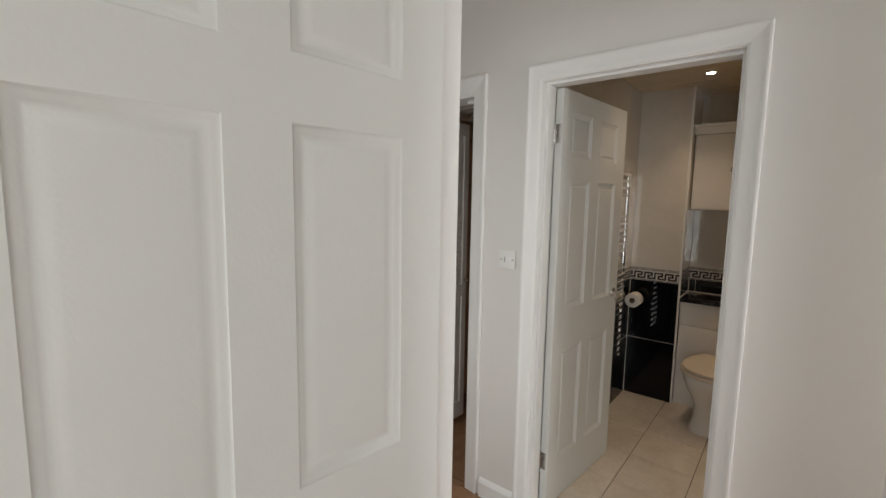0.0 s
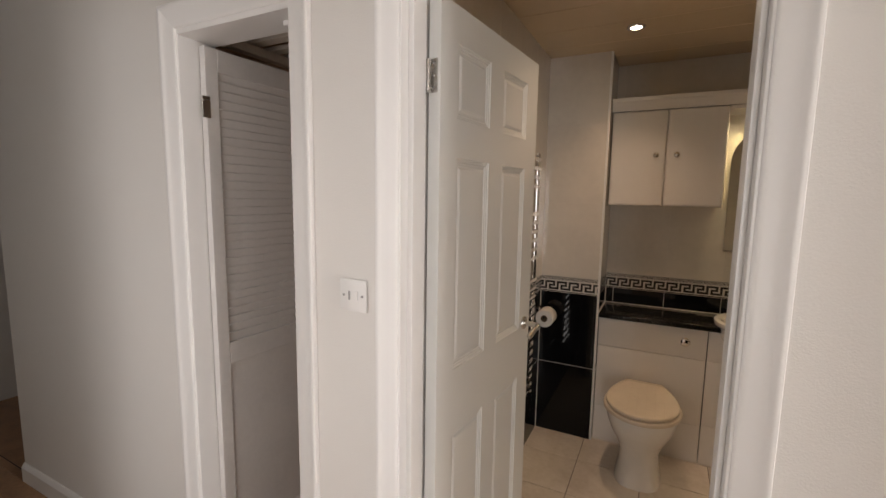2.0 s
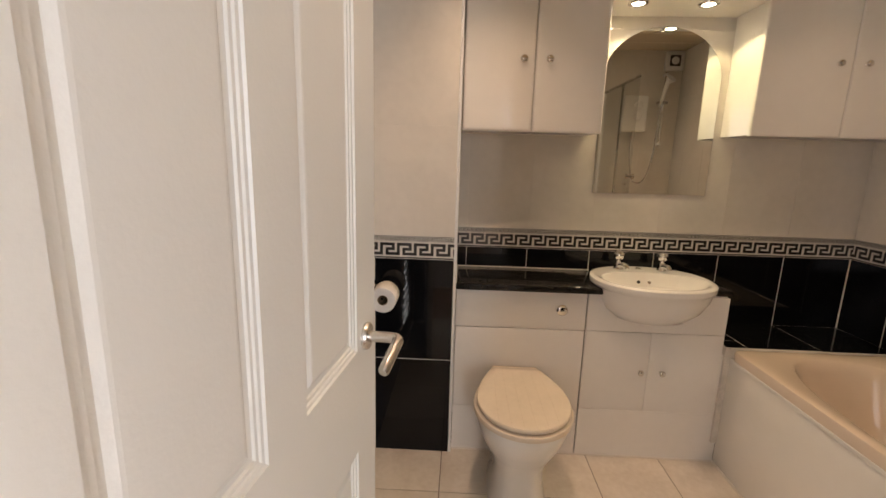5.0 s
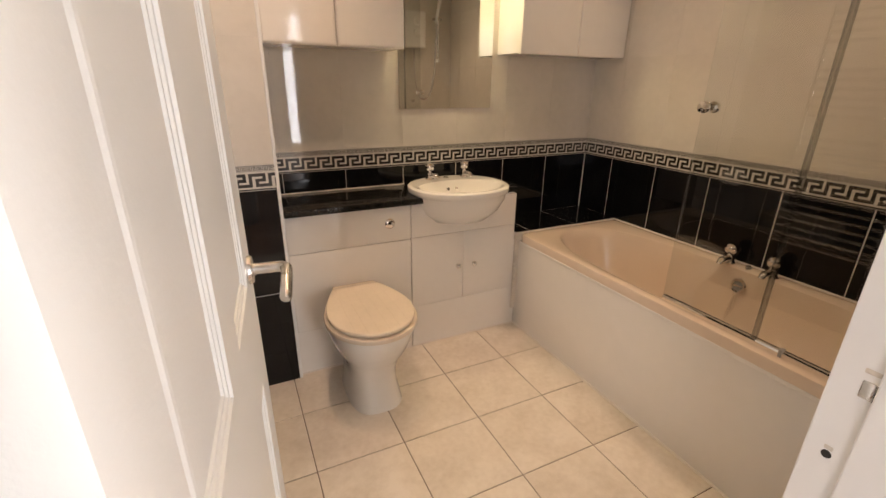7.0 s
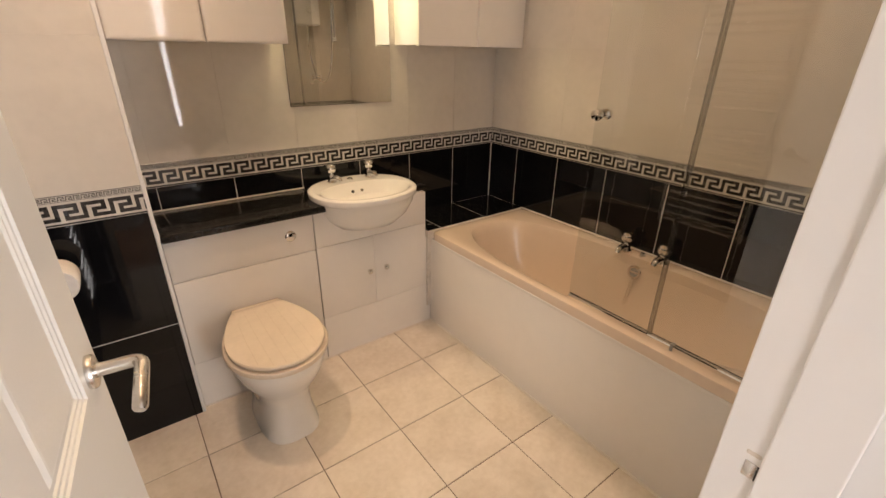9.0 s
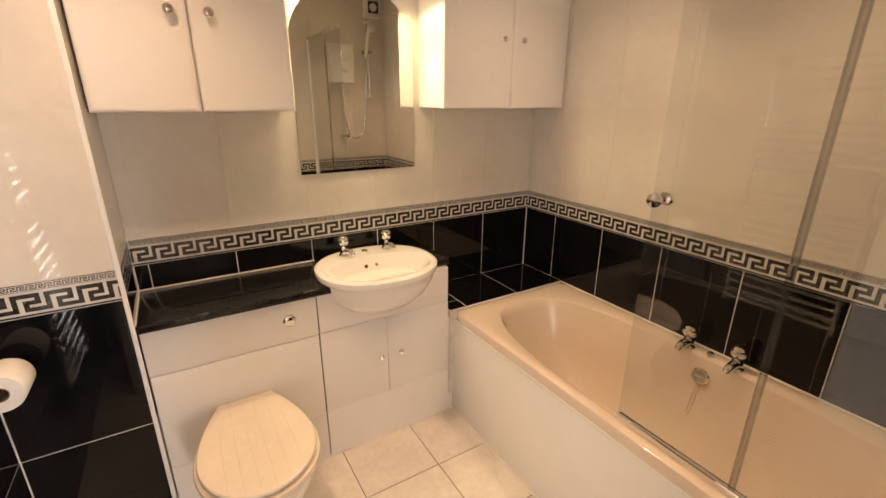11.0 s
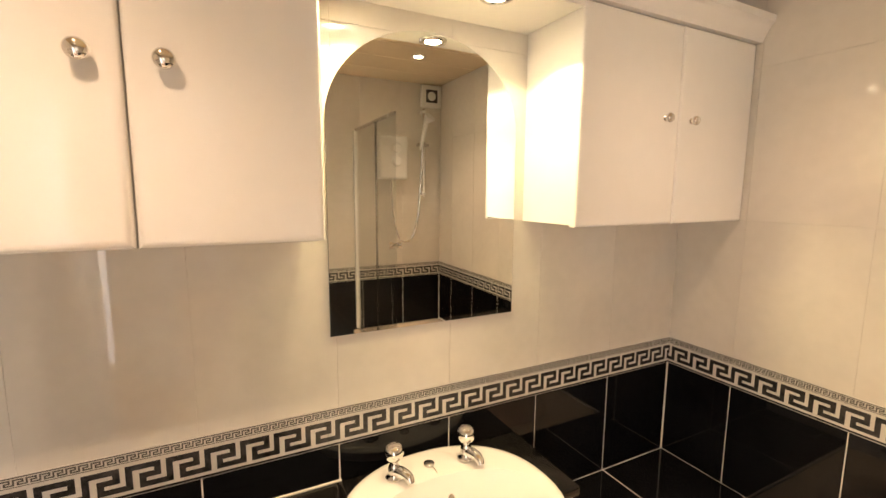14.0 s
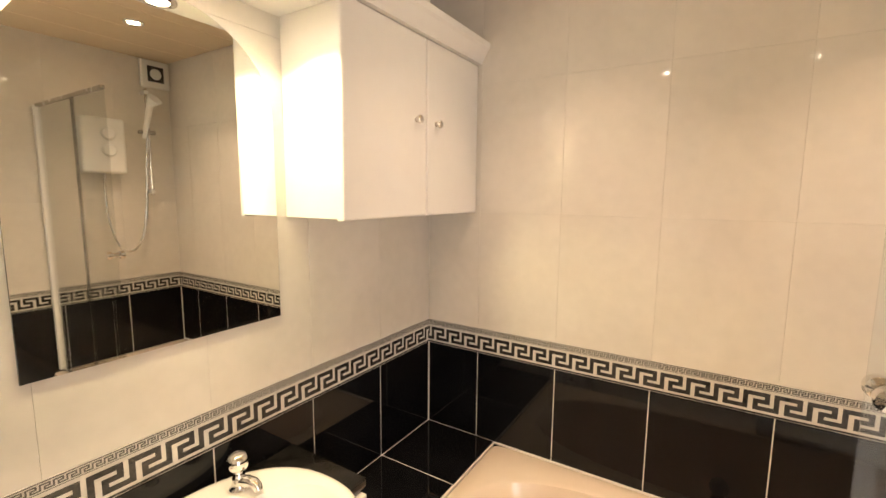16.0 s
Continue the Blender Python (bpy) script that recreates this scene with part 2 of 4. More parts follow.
box(-3.15, -3.05, YD - BT, 2.9, 0, 2.45, into=bm)
structure("wall_hall_recess", bm, M_PAINT, "plain walls of the dark recess off the hall", "wall")
bm = box(3.0, 3.1, YN, YH, 0, 0.85)
box(3.0, 3.1, YN, YH, 2.15, 2.45, into=bm)
box(3.0, 3.1, YN, 0.85, 0.85, 2.15, into=bm)
box(3.0, 3.1, 1.55, YH, 0.85, 2.15, into=bm)
structure("wall_hall_east", bm, M_PAINT, "off-white hall end wall with a window opening", "wall")
structure("wall_hall_north_east", box(XR + 0.13, 3.1, YH, YD, 0, 2.45), M_PAINT, "off-white painted hall wall", "wall")
bm = box(-1.7, 0.2, -3.1, -3.0, 0, 2.45)
box(2.2, 2.6, -3.1, -3.0, 0, 2.45, into=bm)
box(0.2, 2.2, -3.1, -3.0, 0, 0.36, into=bm)
box(0.2, 2.2, -3.1, -3.0, 1.75, 2.45, into=bm)
structure("wall_bedroom_window", bm, M_PAINT, "off-white bedroom wall with a window opening", "wall")
structure("wall_bedroom_west", box(-1.7, -1.6, -3.0, YN0, 0, 2.45), M_PAINT, "plain off-white bedroom wall", "wall")
structure("wall_bedroom_east", box(2.5, 2.6, -3.0, YN0, 0, 2.45), M_PAINT, "plain off-white bedroom wall", "wall")
structure("ceiling_hall", box(-4.5, 3.1, -3.1, YD - BT, 2.45, 2.5), M_CEIL, "white painted ceiling of hall and bedroom", "ceiling")
structure("ceiling_recess", box(-4.5, -1.05, YD - BT, 2.95, 2.45, 2.5), M_CEIL, "white painted ceiling of cupboard and recess", "ceiling")
bm = bmesh.new()
y = YD - BT
while y < YB + BT:
    box(XL - BT, XR + BT, y + 0.0015, min(y + 0.25, YB + 0.12) - 0.0015, CEIL, CEIL + 0.012, bev=0.003, seg=2, into=bm)
    y += 0.25
box(XL - 0.1, XR + 0.13, YD - BT, YB + 0.13, CEIL + 0.010, CEIL + 0.05, into=bm)
structure("ceiling_bathroom", bm, M_PVC, "glossy cream ceiling boards with fine joints", "ceiling")

floor_hall = structure("floor_hall", box(-4.5, 3.1, YN0, YH + 0.03, -0.05, -0.002), M_DARK, "brown oak laminate floor of the hall", "floor")
floor_bed = structure("floor_bedroom", box(-1.7, 2.6, -3.1, YN0, -0.05, -0.002), M_DARK, "brown oak laminate floor of the bedroom", "floor")
structure("floor_cupboard", box(-4.5, -1.05, YH + 0.03, 2.95, -0.05, 0.0), M_OAK, "brown oak laminate floor in cupboard and recess", "floor")
floor_bath = structure("floor_bathroom", box(-1.05, XR + 0.13, YH + 0.03, YB + 0.13, -0.05, -0.003), M_GROUTF, "cream marbled floor tiles with brown grout", "floor")

# cupboard shell
bm = box(-2.0, -1.9, YD - BT, 2.75, 0, 2.45)
box(-1.9, -1.07, 2.65, 2.75, 0, 2.45, into=bm)
box(-1.12, -1.075, YD - BT, 2.65, 0, 2.45, into=bm)
structure("wall_cupboard", bm, M_PLASTER, "tan unpainted plaster inside the cupboard", "wall")


# ---- trims ----
def architrave(name, x0, x1, head, face, out, label, w=0.062, d=0.016):
    """Moulded casing round an opening; face is the wall's face, out the sign of the way out of it."""
    root = thing(name, pose(x0, face, 0), label, "trim", kind="structure")
    prof = [(0, 0.30), (0.03, 0.44), (0.09, 0.53), (0.20, 0.58), (0.45, 0.64), (0.64, 0.72), (0.74, 0.82), (0.80, 0.93), (0.86, 0.99), (0.93, 1.0), (0.98, 0.94), (1.0, 0.82), (1.0, 0)]

    def leg(pts_of):
        return loft([[pts_of(0, u, v) for u, v in [(0, 0)] + prof], [pts_of(1, u, v) for u, v in [(0, 0)] + prof]])
    part("casing", leg(lambda s, u, v: (-u * w, out * v * d, s * (head + u * w))), M_GLOSSWOOD, root, "", True)
    part("casing", leg(lambda s, u, v: (x1 - x0 + u * w, out * v * d, s * (head + u * w))), M_GLOSSWOOD, root, "", True)
    part("casing", leg(lambda s, u, v: ((-u * w) if s == 0 else (x1 - x0 + u * w), out * v * d, head + u * w)), M_GLOSSWOOD, root, "", True)
    return root


def lining(name, x0, x1, y0, y1, head, stop_y, label, t=0.028, stops=True):
    root = thing(name, pose(x0, y0, 0), label, "door frame", kind="structure")
    part("jamb", box(0, t, 0, y1 - y0, 0, head, 0.002), M_GLOSSWOOD, root)
    part("jamb", box(x1 - x0 - t, x1 - x0, 0, y1 - y0, 0, head, 0.002), M_GLOSSWOOD, root)
    part("head", box(t, x1 - x0 - t, 0, y1 - y0, head - t, head, 0.002), M_GLOSSWOOD, root)
    if stops:
        a, b = stop_y[0] - y0, stop_y[1] - y0
        part("door_stop", box(t, t + 0.015, a, b, 0, head - t, 0.002), M_GLOSSWOOD, root)
        part("door_stop", box(x1 - x0 - t - 0.011, x1 - x0 - t, a, b, 0, head - t, 0.002), M_GLOSSWOOD, root)
        part("door_stop", box(t + 0.015, x1 - x0 - t - 0.011, a, b, head - t - 0.011, head - t, 0.002), M_GLOSSWOOD, root)
    return root


frame_bath = lining("door_frame_1", BXL - 0.028, BXR + 0.028, YH - 0.002, YD + 0.006, HEAD + 0.028, (YH + 0.03, YH + 0.093), "white gloss door lining of the bathroom")
architrave("architrave_1", BXL - 0.006, BXR + 0.006, HEAD + 0.006, YH, -1, "white moulded casing round the bathroom doorway")
lining("door_frame_2", -1.735 - 0.001, -1.21 + 0.001, YH - 0.002, YD, HEAD + 0.001, (0, 0), "white lining of the cupboard doorway", t=0.02, stops=False)
architrave("architrave_2", -1.72, -1.238, HEAD - 0.002, YH, -1, "white moulded casing round the cupboard doorway", w=0.075)
lining("door_frame_3", NXL - 0.03, NXR + 0.03, YN0 - 0.004, YN + 0.004, 2.03, (YN - 0.045, YN), "white lining of the bedroom doorway", t=0.03, stops=False)
architrave("architrave_3", NXL - 0.008, NXR + 0.008, 2.008, YN0, -1, "white moulded casing on the bedroom side", w=0.058)


def skirting(name, x0, x1, face, out, label):
    pr = [(0, 0), (0.016, 0), (0.016, 0.075), (0.010, 0.088), (0.004, 0.096), (0, 0.096)]
    b = loft([[(x, face + out * d, z) for d, z in pr] for x in (x0, x1)])
    return structure(name, b, M_GLOSSWOOD, label, "skirting")


skirting("baseboard_1", -3.15, -1.796, YH, -1, "white gloss skirting board in the hall")
skirting("baseboard_2", -1.146, BXL - 0.07, YH, -1, "white gloss skirting board between the doors")
skirting("baseboard_3", BXR + 0.07, 3.0, YH, -1, "white gloss skirting board in the hall")


# ---- doors ----
CRISP = [(0, 0), (0.002, 0.0032), (0.007, 0.0038), (0.009, 0.0062), (0.014, 0.0064), (0.016, 0.0090), (0.023, 0.0100), (0.030, 0.0062), (0.034, 0.0056)]
ROUND = [(0, 0), (0.003, 0.0028), (0.007, 0.0046), (0.011, 0.0058), (0.015, 0.0085), (0.020, 0.0100), (0.025, 0.0098), (0.031, 0.0078), (0.037, 0.0058), (0.043, 0.0050)]


def door_face(bm, w, h, y, sign, cols, rows, steps):
    """One moulded face of a six panel door at depth y, panels sunk towards the inside."""
    xs = sorted({0, w, *[c for p in cols for c in p]})
    zs = sorted({0, h, *[r for p in rows for r in p]})
    for x0, x1 in zip(xs, xs[1:]):
        for z0, z1 in zip(zs, zs[1:]):
            if (x0, x1) in cols and (z0, z1) in rows:
                loops = []
                for inset, deep in steps:
                    yy = y - sign * deep
                    loops.append([bm.verts.new(p) for p in ((x0 + inset, yy, z0 + inset), (x1 - inset, yy, z0 + inset), (x1 - inset, yy, z1 - inset), (x0 + inset, yy, z1 - inset))])
                for a, b in zip(loops, loops[1:]):
                    for i in range(4):
                        bm.faces.new((a[i], a[(i + 1) % 4], b[(i + 1) % 4], b[i]))
                bm.faces.new(loops[-1])
            else:
                bm.faces.new([bm.verts.new(p) for p in ((x0, y, z0), (x1, y, z0), (x1, y, z1), (x0, y, z1))])


def panel_leaf(w, h, t, cols, rows, steps=CRISP):
    """Leaf that fills x 0..w, y -t..0, z 0..h."""
    bm = bmesh.new()
    door_face(bm, w, h, 0.0, 1, cols, rows, steps)
    door_face(bm, w, h, -t, -1, cols, rows, steps)
    for a, b in (((0, 0), (w, 0)), ((w, 0), (w, h)), ((w, h), (0, h)), ((0, h), (0, 0))):
        bm.faces.new([bm.verts.new(p) for p in ((a[0], 0, a[1]), (b[0], 0, b[1]), (b[0], -t, b[1]), (a[0], -t, a[1]))])
    bmesh.ops.remove_doubles(bm, verts=bm.verts, dist=0.0004)
    return bm


def lever_handle(parent, x, z, t):
    for side, y0 in ((1, 0.0), (-1, -t)):
        rose = lathe([(0.0255, 0), (0.0255, 0.006), (0.0235, 0.009), (0.011, 0.010), (0.011, 0.014)], 28)
        r = part("handle_rose", turned(rose, pose(x, y0, z, -90 * side)), M_STEEL, parent, "satin steel rose", True)
        neck = [(x, y0 + side * 0.010, z), (x, y0 + side * 0.050, z)]
        bend = arc((x, y0 + side * 0.050, z), (x, y0 + side * 0.066, z), (x - 0.018, y0 + side * 0.066, z - 0.001), 6)
        lever = bend[1:] + [(x - 0.05, y0 + side * 0.064, z - 0.008), (x - 0.086, y0 + side * 0.060, z - 0.023), (x - 0.090, y0 + side * 0.059, z - 0.025)]
        part("lever", tube(neck + lever, [0.0102] * (len(neck) + len(lever) - 1) + [0.0075], 14), M_STEEL, parent, "curved satin steel lever", True)


def butt_hinge(parent, z):
    """Knuckle in the gap beside the leaf's edge, one plate on that edge, the other on the jamb."""
    h = part("hinge", tube([(-0.006, 0.001, z - 0.042), (-0.006, 0.001, z + 0.042)], 0.006, 12), M_STEEL, parent, "steel butt hinge", True)
    part("hinge_leaf", box(-0.0028, -0.0004, -0.027, -0.002, z - 0.042, z + 0.042), M_STEEL, h)
    part("hinge_leaf", box(-0.036, -0.006, 0.0052, 0.0078, z - 0.042, z + 0.042), M_STEEL, h)
    for dz in (-0.03, 0.0, 0.03):
        part("screw", turned(lathe([(0.0035, 0), (0.003, 0.001)], 8), pose(-0.0028, -0.016, z + dz, 0, -90)), M_GREYPL, h)


rows6 = [(0.215, 0.775), (0.972, 1.584), (1.690, 1.888)]
DOOR_ANGLE = 84.5
door_1 = thing("door_1", pose(BXL + 0.0085, YD - 0.013, 0.006, 0, 0, DOOR_ANGLE), "white six-panel bathroom door standing open inwards", "door", kind="structure")
DW = 0.690
part("leaf", panel_leaf(DW, 1.981, 0.035, [(0.087, 0.287), (0.383, 0.585)], rows6), M_DOOR, door_1)
lever_handle(door_1, DW - 0.060, 0.985, 0.035)
for hz in (1.785, 0.235):
    butt_hinge(door_1, hz)
part("latch_plate", box(DW - 0.0005, DW + 0.0015, -0.029, -0.006, 0.955, 1.015), M_STEEL, door_1)

door_2 = thing("door_2", pose(NXL - 0.006, YN0 - 0.026, 0.006, 0, 0, 264), "white six-panel bedroom door standing wide open", "door", kind="structure")
part("leaf", turned(panel_leaf(0.785, 1.985, 0.035, [(0.110, 0.338), (0.445, 0.673)], [(0.22, 0.775), (0.972, 1.603), (1.712, 1.90)], ROUND), pose(0, 0.035, 0)), M_DOOR, door_2, "", True)
for hz in (1.785, 0.235):
    h_ = part("hinge", tube([(-0.004, 0.0, hz - 0.042), (-0.004, 0.0, hz + 0.042)], 0.006, 10), M_STEEL, door_2, "steel butt hinge", True)

# louvred cupboard door
door_3 = thing("door_3", pose(-1.712, 1.735, 0.045, 0, 0, 87), "white louvred cupboard door standing open inwards", "door", kind="structure")
LW, LH = 0.49, 1.915
part("stile", box(0, 0.045, -0.028, 0, 0, LH, 0.002), M_LOUVRE, door_3)
part("stile", box(LW - 0.045, LW, -0.028, 0, 0, LH, 0.002), M_LOUVRE, door_3)
for z0, z1 in ((0, 0.11), (0.82, 0.90), (LH - 0.075, LH)):
    part("rail", box(0.045, LW - 0.045, -0.028, 0, z0, z1, 0.002), M_LOUVRE, door_3)
slat_me = None
part("lower_panel", box(0.043, LW - 0.043, -0.020, -0.010, 0.11, 0.82), M_LOUVRE, door_3)
for z0, z1 in ((0.90, LH - 0.075),):
    k = int((z1 - z0) / 0.0300)
    for i in range(k):
        zz = z0 + (i + 0.5) * (z1 - z0) / k
        if slat_me is None:
            s = part("slat", box(0.043, LW - 0.043, -0.020, 0.020, -0.0035, 0.0035, 0.0015, 1), M_LOUVRE, door_3)
            slat_me = s.data
        else:
            s = new("slat", slat_me)
            s.parent = door_3
        s.matrix_local = pose(0, -0.014, zz, -76)
part("knob", turned(lathe([(0.006, 0), (0.006, 0.012), (0.014, 0.018), (0.015, 0.026), (0.010, 0.031)], 16), pose(LW - 0.03, -0.028, 0.93, 90)), M_STEEL, door_3, "small steel knob", True)
for hz in (1.72, 0.25):
    part("hinge", box(-0.016, 0.012, -0.031, -0.0275, hz - 0.035, hz + 0.035, 0.001), M_STEEL, door_3, "steel butt hinge")


# ---- sanitary ware and furniture ----
def knob(parent, x, y, z, r=0.013, name="knob"):
    """Round chrome knob that points to -y."""
    p = [(r * 0.62, 0), (r * 0.60, 0.003), (r * 0.42, 0.005), (r * 0.45, 0.008), (r * 0.9, 0.011), (r, 0.015), (r * 0.95, 0.019), (r * 0.72, 0.0225), (r * 0.2, 0.024)]
    return part(name, turned(lathe(p, 20), pose(x, y, z, 90)), M_CHROME, parent, "round chrome knob", True)


def postformed(x0, x1, y0, y1, z0, z1, bev):
    """Slab whose front edges roll back softly."""
    steps = [(0.0, y1), (0.0, y0 + bev * 0.62)] + [(bev * (1 - math.cos(a)), y0 + bev * 0.62 * (1 - math.sin(a))) for a in (math.pi / 2 * k / 5 for k in range(1, 6))]
    return loft([[(x0 + i, y, z0 + i), (x1 - i, y, z0 + i), (x1 - i, y, z1 - i), (x0 + i, y, z1 - i)] for i, y in steps])


def cabinet_door(parent, x0, x1, z0, z1, yf, knob_x, knob_z, t=0.019, r=0.016, bev=0.0105):
    d = part("cabinet_door", postformed(x0, x1, yf, yf + t + 0.003, z0, z1, bev), M_UNIT, parent, "", True)
    knob(d, knob_x, yf, knob_z, r)
    return d


# left wall cabinet
cab = thing("wall_cabinet", pose(0, 0, 1.450), "white gloss two-door wall cabinet with chrome knobs, beside the tiled column", "cabinet", "bathroom wall cabinets")
part("carcass", box(-0.615, -0.037, 3.579, YB - 0.002, 0.0, 0.533, 0.001), M_UNIT, cab)
cabinet_door(cab, -0.616, -0.3265, -0.004, 0.533, 3.556, -0.374, 0.282, bev=0.016)
cabinet_door(cab, -0.3235, -0.035, -0.004, 0.533, 3.556, -0.270, 0.282, bev=0.016)
# right wall cabinet
cab = thing("wall_cabinet", pose(0, 0, 1.456), "white gloss two-door wall cabinet with chrome knobs, above the bath", "cabinet", "bathroom wall cabinets")
part("carcass", box(0.570, 1.262, 3.579, YB - 0.002, 0.0, 0.527, 0.001), M_UNIT, cab)
cabinet_door(cab, 0.570, 0.9275, -0.004, 0.527, 3.558, 0.869, 0.281, r=0.013)
cabinet_door(cab, 0.9305, 1.258, -0.004, 0.527, 3.558, 0.976, 0.281, r=0.013)

# light pelmet with soffit and cornice across the cabinets
pel = thing("light_pelmet", pose(0, 0, 1.965), "white gloss bridging pelmet with cornice and two downlights", "pelmet")
part("soffit_board", box(-0.034, 0.568, 3.558, YB - 0.002, 0.0, 0.018, 0.001), M_UNIT, pel)


def cornice(x0, x1, yf):
    pr = [(0.02, 0.0195), (0.0, 0.0195), (-0.004, 0.03), (-0.022, 0.062), (-0.03, 0.070), (-0.032, 0.088), (0.02, 0.088)]
    return loft([[(x0, yf + d, z) for d, z in pr], [(x1, yf + d, z) for d, z in pr]])


part("cornice", cornice(-0.62, 1.262, 3.547), M_UNIT, pel)
part("top_board", box(-0.62, 1.262, 3.569, YB - 0.002, 0.0195, 0.075), M_UNIT, pel)


def downlight(x, y, z, label, group, r=0.034):
    d = thing("downlight", pose(x, y, z), label, "downlight", group)
    part("bezel", lathe([(r * 0.70, 0.004), (r * 0.72, -0.004), (r * 0.85, -0.007), (r * 1.15, -0.005), (r * 1.2, -0.0005), (r * 1.2, 0.0)], 32), M_CHROME, d, "chrome ring", True)
    part("lens", lathe([(r * 0.70, -0.001), (r * 0.5, -0.0025), (r * 0.1, -0.003)], 24), M_BULB, d, "glowing lens", True)


for sx_, sy_, _w in CEILING_SPOTS:
    downlight(sx_, sy_, CEIL, "round chrome recessed downlight, lit, in the ceiling", "ceiling downlights", 0.036)
for sx_, sy_ in SOFFIT_SPOTS:
    downlight(sx_, sy_, 1.965, "round chrome recessed downlight, lit, above the mirror", "pelmet downlights")

# arched mirror
bm = bmesh.new()
MX0, MX1, MZ0, MZS, MZT = 0.012, 0.537, 1.190, 1.70, 1.924
outline = [(MX0, MZ0), (MX1, MZ0)] + [((MX0 + MX1) / 2 + (MX1 - MX0) / 2 * math.cos(a), MZS + (MZT - MZS) * math.sin(a)) for a in (math.pi * i / 40 for i in range(41))]
front = [bm.verts.new((x, YB - 0.006, z)) for x, z in outline]
rear = [bm.verts.new((x, YB - 0.001, z)) for x, z in outline]
bm.faces.new(front)
bm.faces.new(list(reversed(rear)))
mirror = thing("wall_mirror", pose(0, 0, 0), "frameless arched wall mirror above the basin", "mirror")
part("mirror_glass", bm, M_MIRROR, mirror)
bm = bmesh.new()
for ring in zip(outline, outline[1:] + outline[:1]):
    (xa, za), (xb, zb) = ring
    bm.faces.new([bm.verts.new(p) for p in ((xa, YB - 0.0062, za), (xb, YB - 0.0062, zb), (xb, YB - 0.0008, zb), (xa, YB - 0.0008, za))])
part("mirror_edge", bm, M_GLASSEDGE, mirror, "dark glass edge")

# toilet unit and basin unit
VF = 3.478
WZ = 0.778
unit = thing("toilet_unit", pose(0, 0, 0), "white gloss back-to-wall toilet furniture unit with hidden cistern", "cabinet")
part("carcass", box(-0.618, -0.050, VF + 0.02, YB - 0.002, 0.005, WZ, 0.001), M_UNIT, unit)
part("cistern_panel", box(-0.618, -0.051, VF - 0.002, VF + 0.018, 0.606, WZ - 0.002, 0.004), M_UNIT, unit, "", True)
part("toilet_panel", box(-0.618, -0.051, VF - 0.002, VF + 0.018, 0.222, 0.6045, 0.006, 3), M_UNIT, unit, "", True)
part("plinth", box(-0.618, -0.051, VF + 0.004, VF + 0.02, 0.002, 0.2212, 0.001), M_UNIT, unit)
fl = part("flush_button", turned(lathe([(0.024, 0), (0.024, 0.004), (0.020, 0.008), (0.012, 0.010), (0.002, 0.0105)], 24), pose(-0.156, VF - 0.002, 0.697, 90)), M_CHROME, unit, "domed chrome flush button", True)
unit = thing("basin_unit", pose(0, 0, 0), "white gloss two-door vanity unit under the basin", "cabinet")
part("carcass", box(-0.048, 0.548, VF + 0.02, YB - 0.002, 0.005, WZ, 0.001), M_UNIT, unit)
part("top_panel", box(-0.047, 0.548, VF - 0.002, VF + 0.018, 0.608, WZ - 0.002, 0.003), M_UNIT, unit, "", True)
for x0, x1, kx in ((-0.047, 0.2382, 0.205), (0.2398, 0.548, 0.298)):
    d = part("cabinet_door", box(x0, x1, VF - 0.002, VF + 0.017, 0.2348, 0.6068, 0.0022), M_UNIT, unit, "", True)
    knob(d, kx, VF - 0.002, 0.426, 0.0135)
# dark strip added inside the open joint, its colour stands in for shade
part("joint_shade", box(-0.0505, -0.0475, VF + 0.012, VF + 0.0195, 0.222, WZ - 0.003), M_DARK, unit, "dark strip for the shade in the joint beside the toilet unit")
part("filler_strip", box(0.549, 0.582, VF + 0.002, VF + 0.02, 0.002, 0.52, 0.001), M_UNIT, unit)
part("plinth", box(-0.047, 0.548, VF - 0.001, VF + 0.02, 0.002, 0.234, 0.001), M_UNIT, unit)

worktop = thing("worktop", pose(0, 0, WZ), "black laminate worktop with rounded front edge over the toilet unit", "worktop")
bm = box(-0.62, 0.02, 3.452, YB - 0.002, 0.0, 0.030, 0.008, 3)
part("slab", bm, M_WORKTOP, worktop, "", True)
part("slab_end", box(0.474, 0.566, 3.49, YB - 0.002, 0.0, 0.030, 0.008, 3), M_WORKTOP, worktop, "", True)
part("slab_back", box(0.02, 0.474, 3.66, YB - 0.002, 0.0, 0.030, 0.004), M_WORKTOP, worktop, "", True)
part("access_panel", box(-0.52, -0.10, 3.55, 3.70, 0.0302, 0.0335, 0.0015, 1), M_WORKTOP, worktop, "raised lift-off panel", True)

# semi-recessed basin
bc = (0.230, 3.533)
basin = thing("basin", pose(bc[0], bc[1], 0.0), "white oval semi-recessed ceramic basin with overflow", "basin")
rx, ry, rz = 0.256, 0.225, 0.842
rings = [oval(0, 0.04, 0.655, 0.10, 0.12, 2.2), oval(0, 0.03, 0.672, 0.165, 0.165, 2.2), oval(0, 0.015, 0.72, 0.215, 0.195, 2.2),
         oval(0, 0.005, 0.775, 0.240, 0.212, 2.2), oval(0, 0, 0.805, 0.243, 0.214, 2.2), oval(0, 0, 0.812, rx - 0.003, ry - 0.003, 2.2), oval(0, 0, 0.822, rx, ry, 2.2),
         oval(0, 0, rz - 0.006, rx - 0.001, ry - 0.001, 2.2), oval(0, 0, rz, rx - 0.008, ry - 0.008, 2.2), oval(0, 0, rz + 0.001, rx - 0.02, ry - 0.02, 2.2),
         oval(0, -0.028, rz - 0.003, rx - 0.036, 0.158, 2.1, ry_back=0.134)]
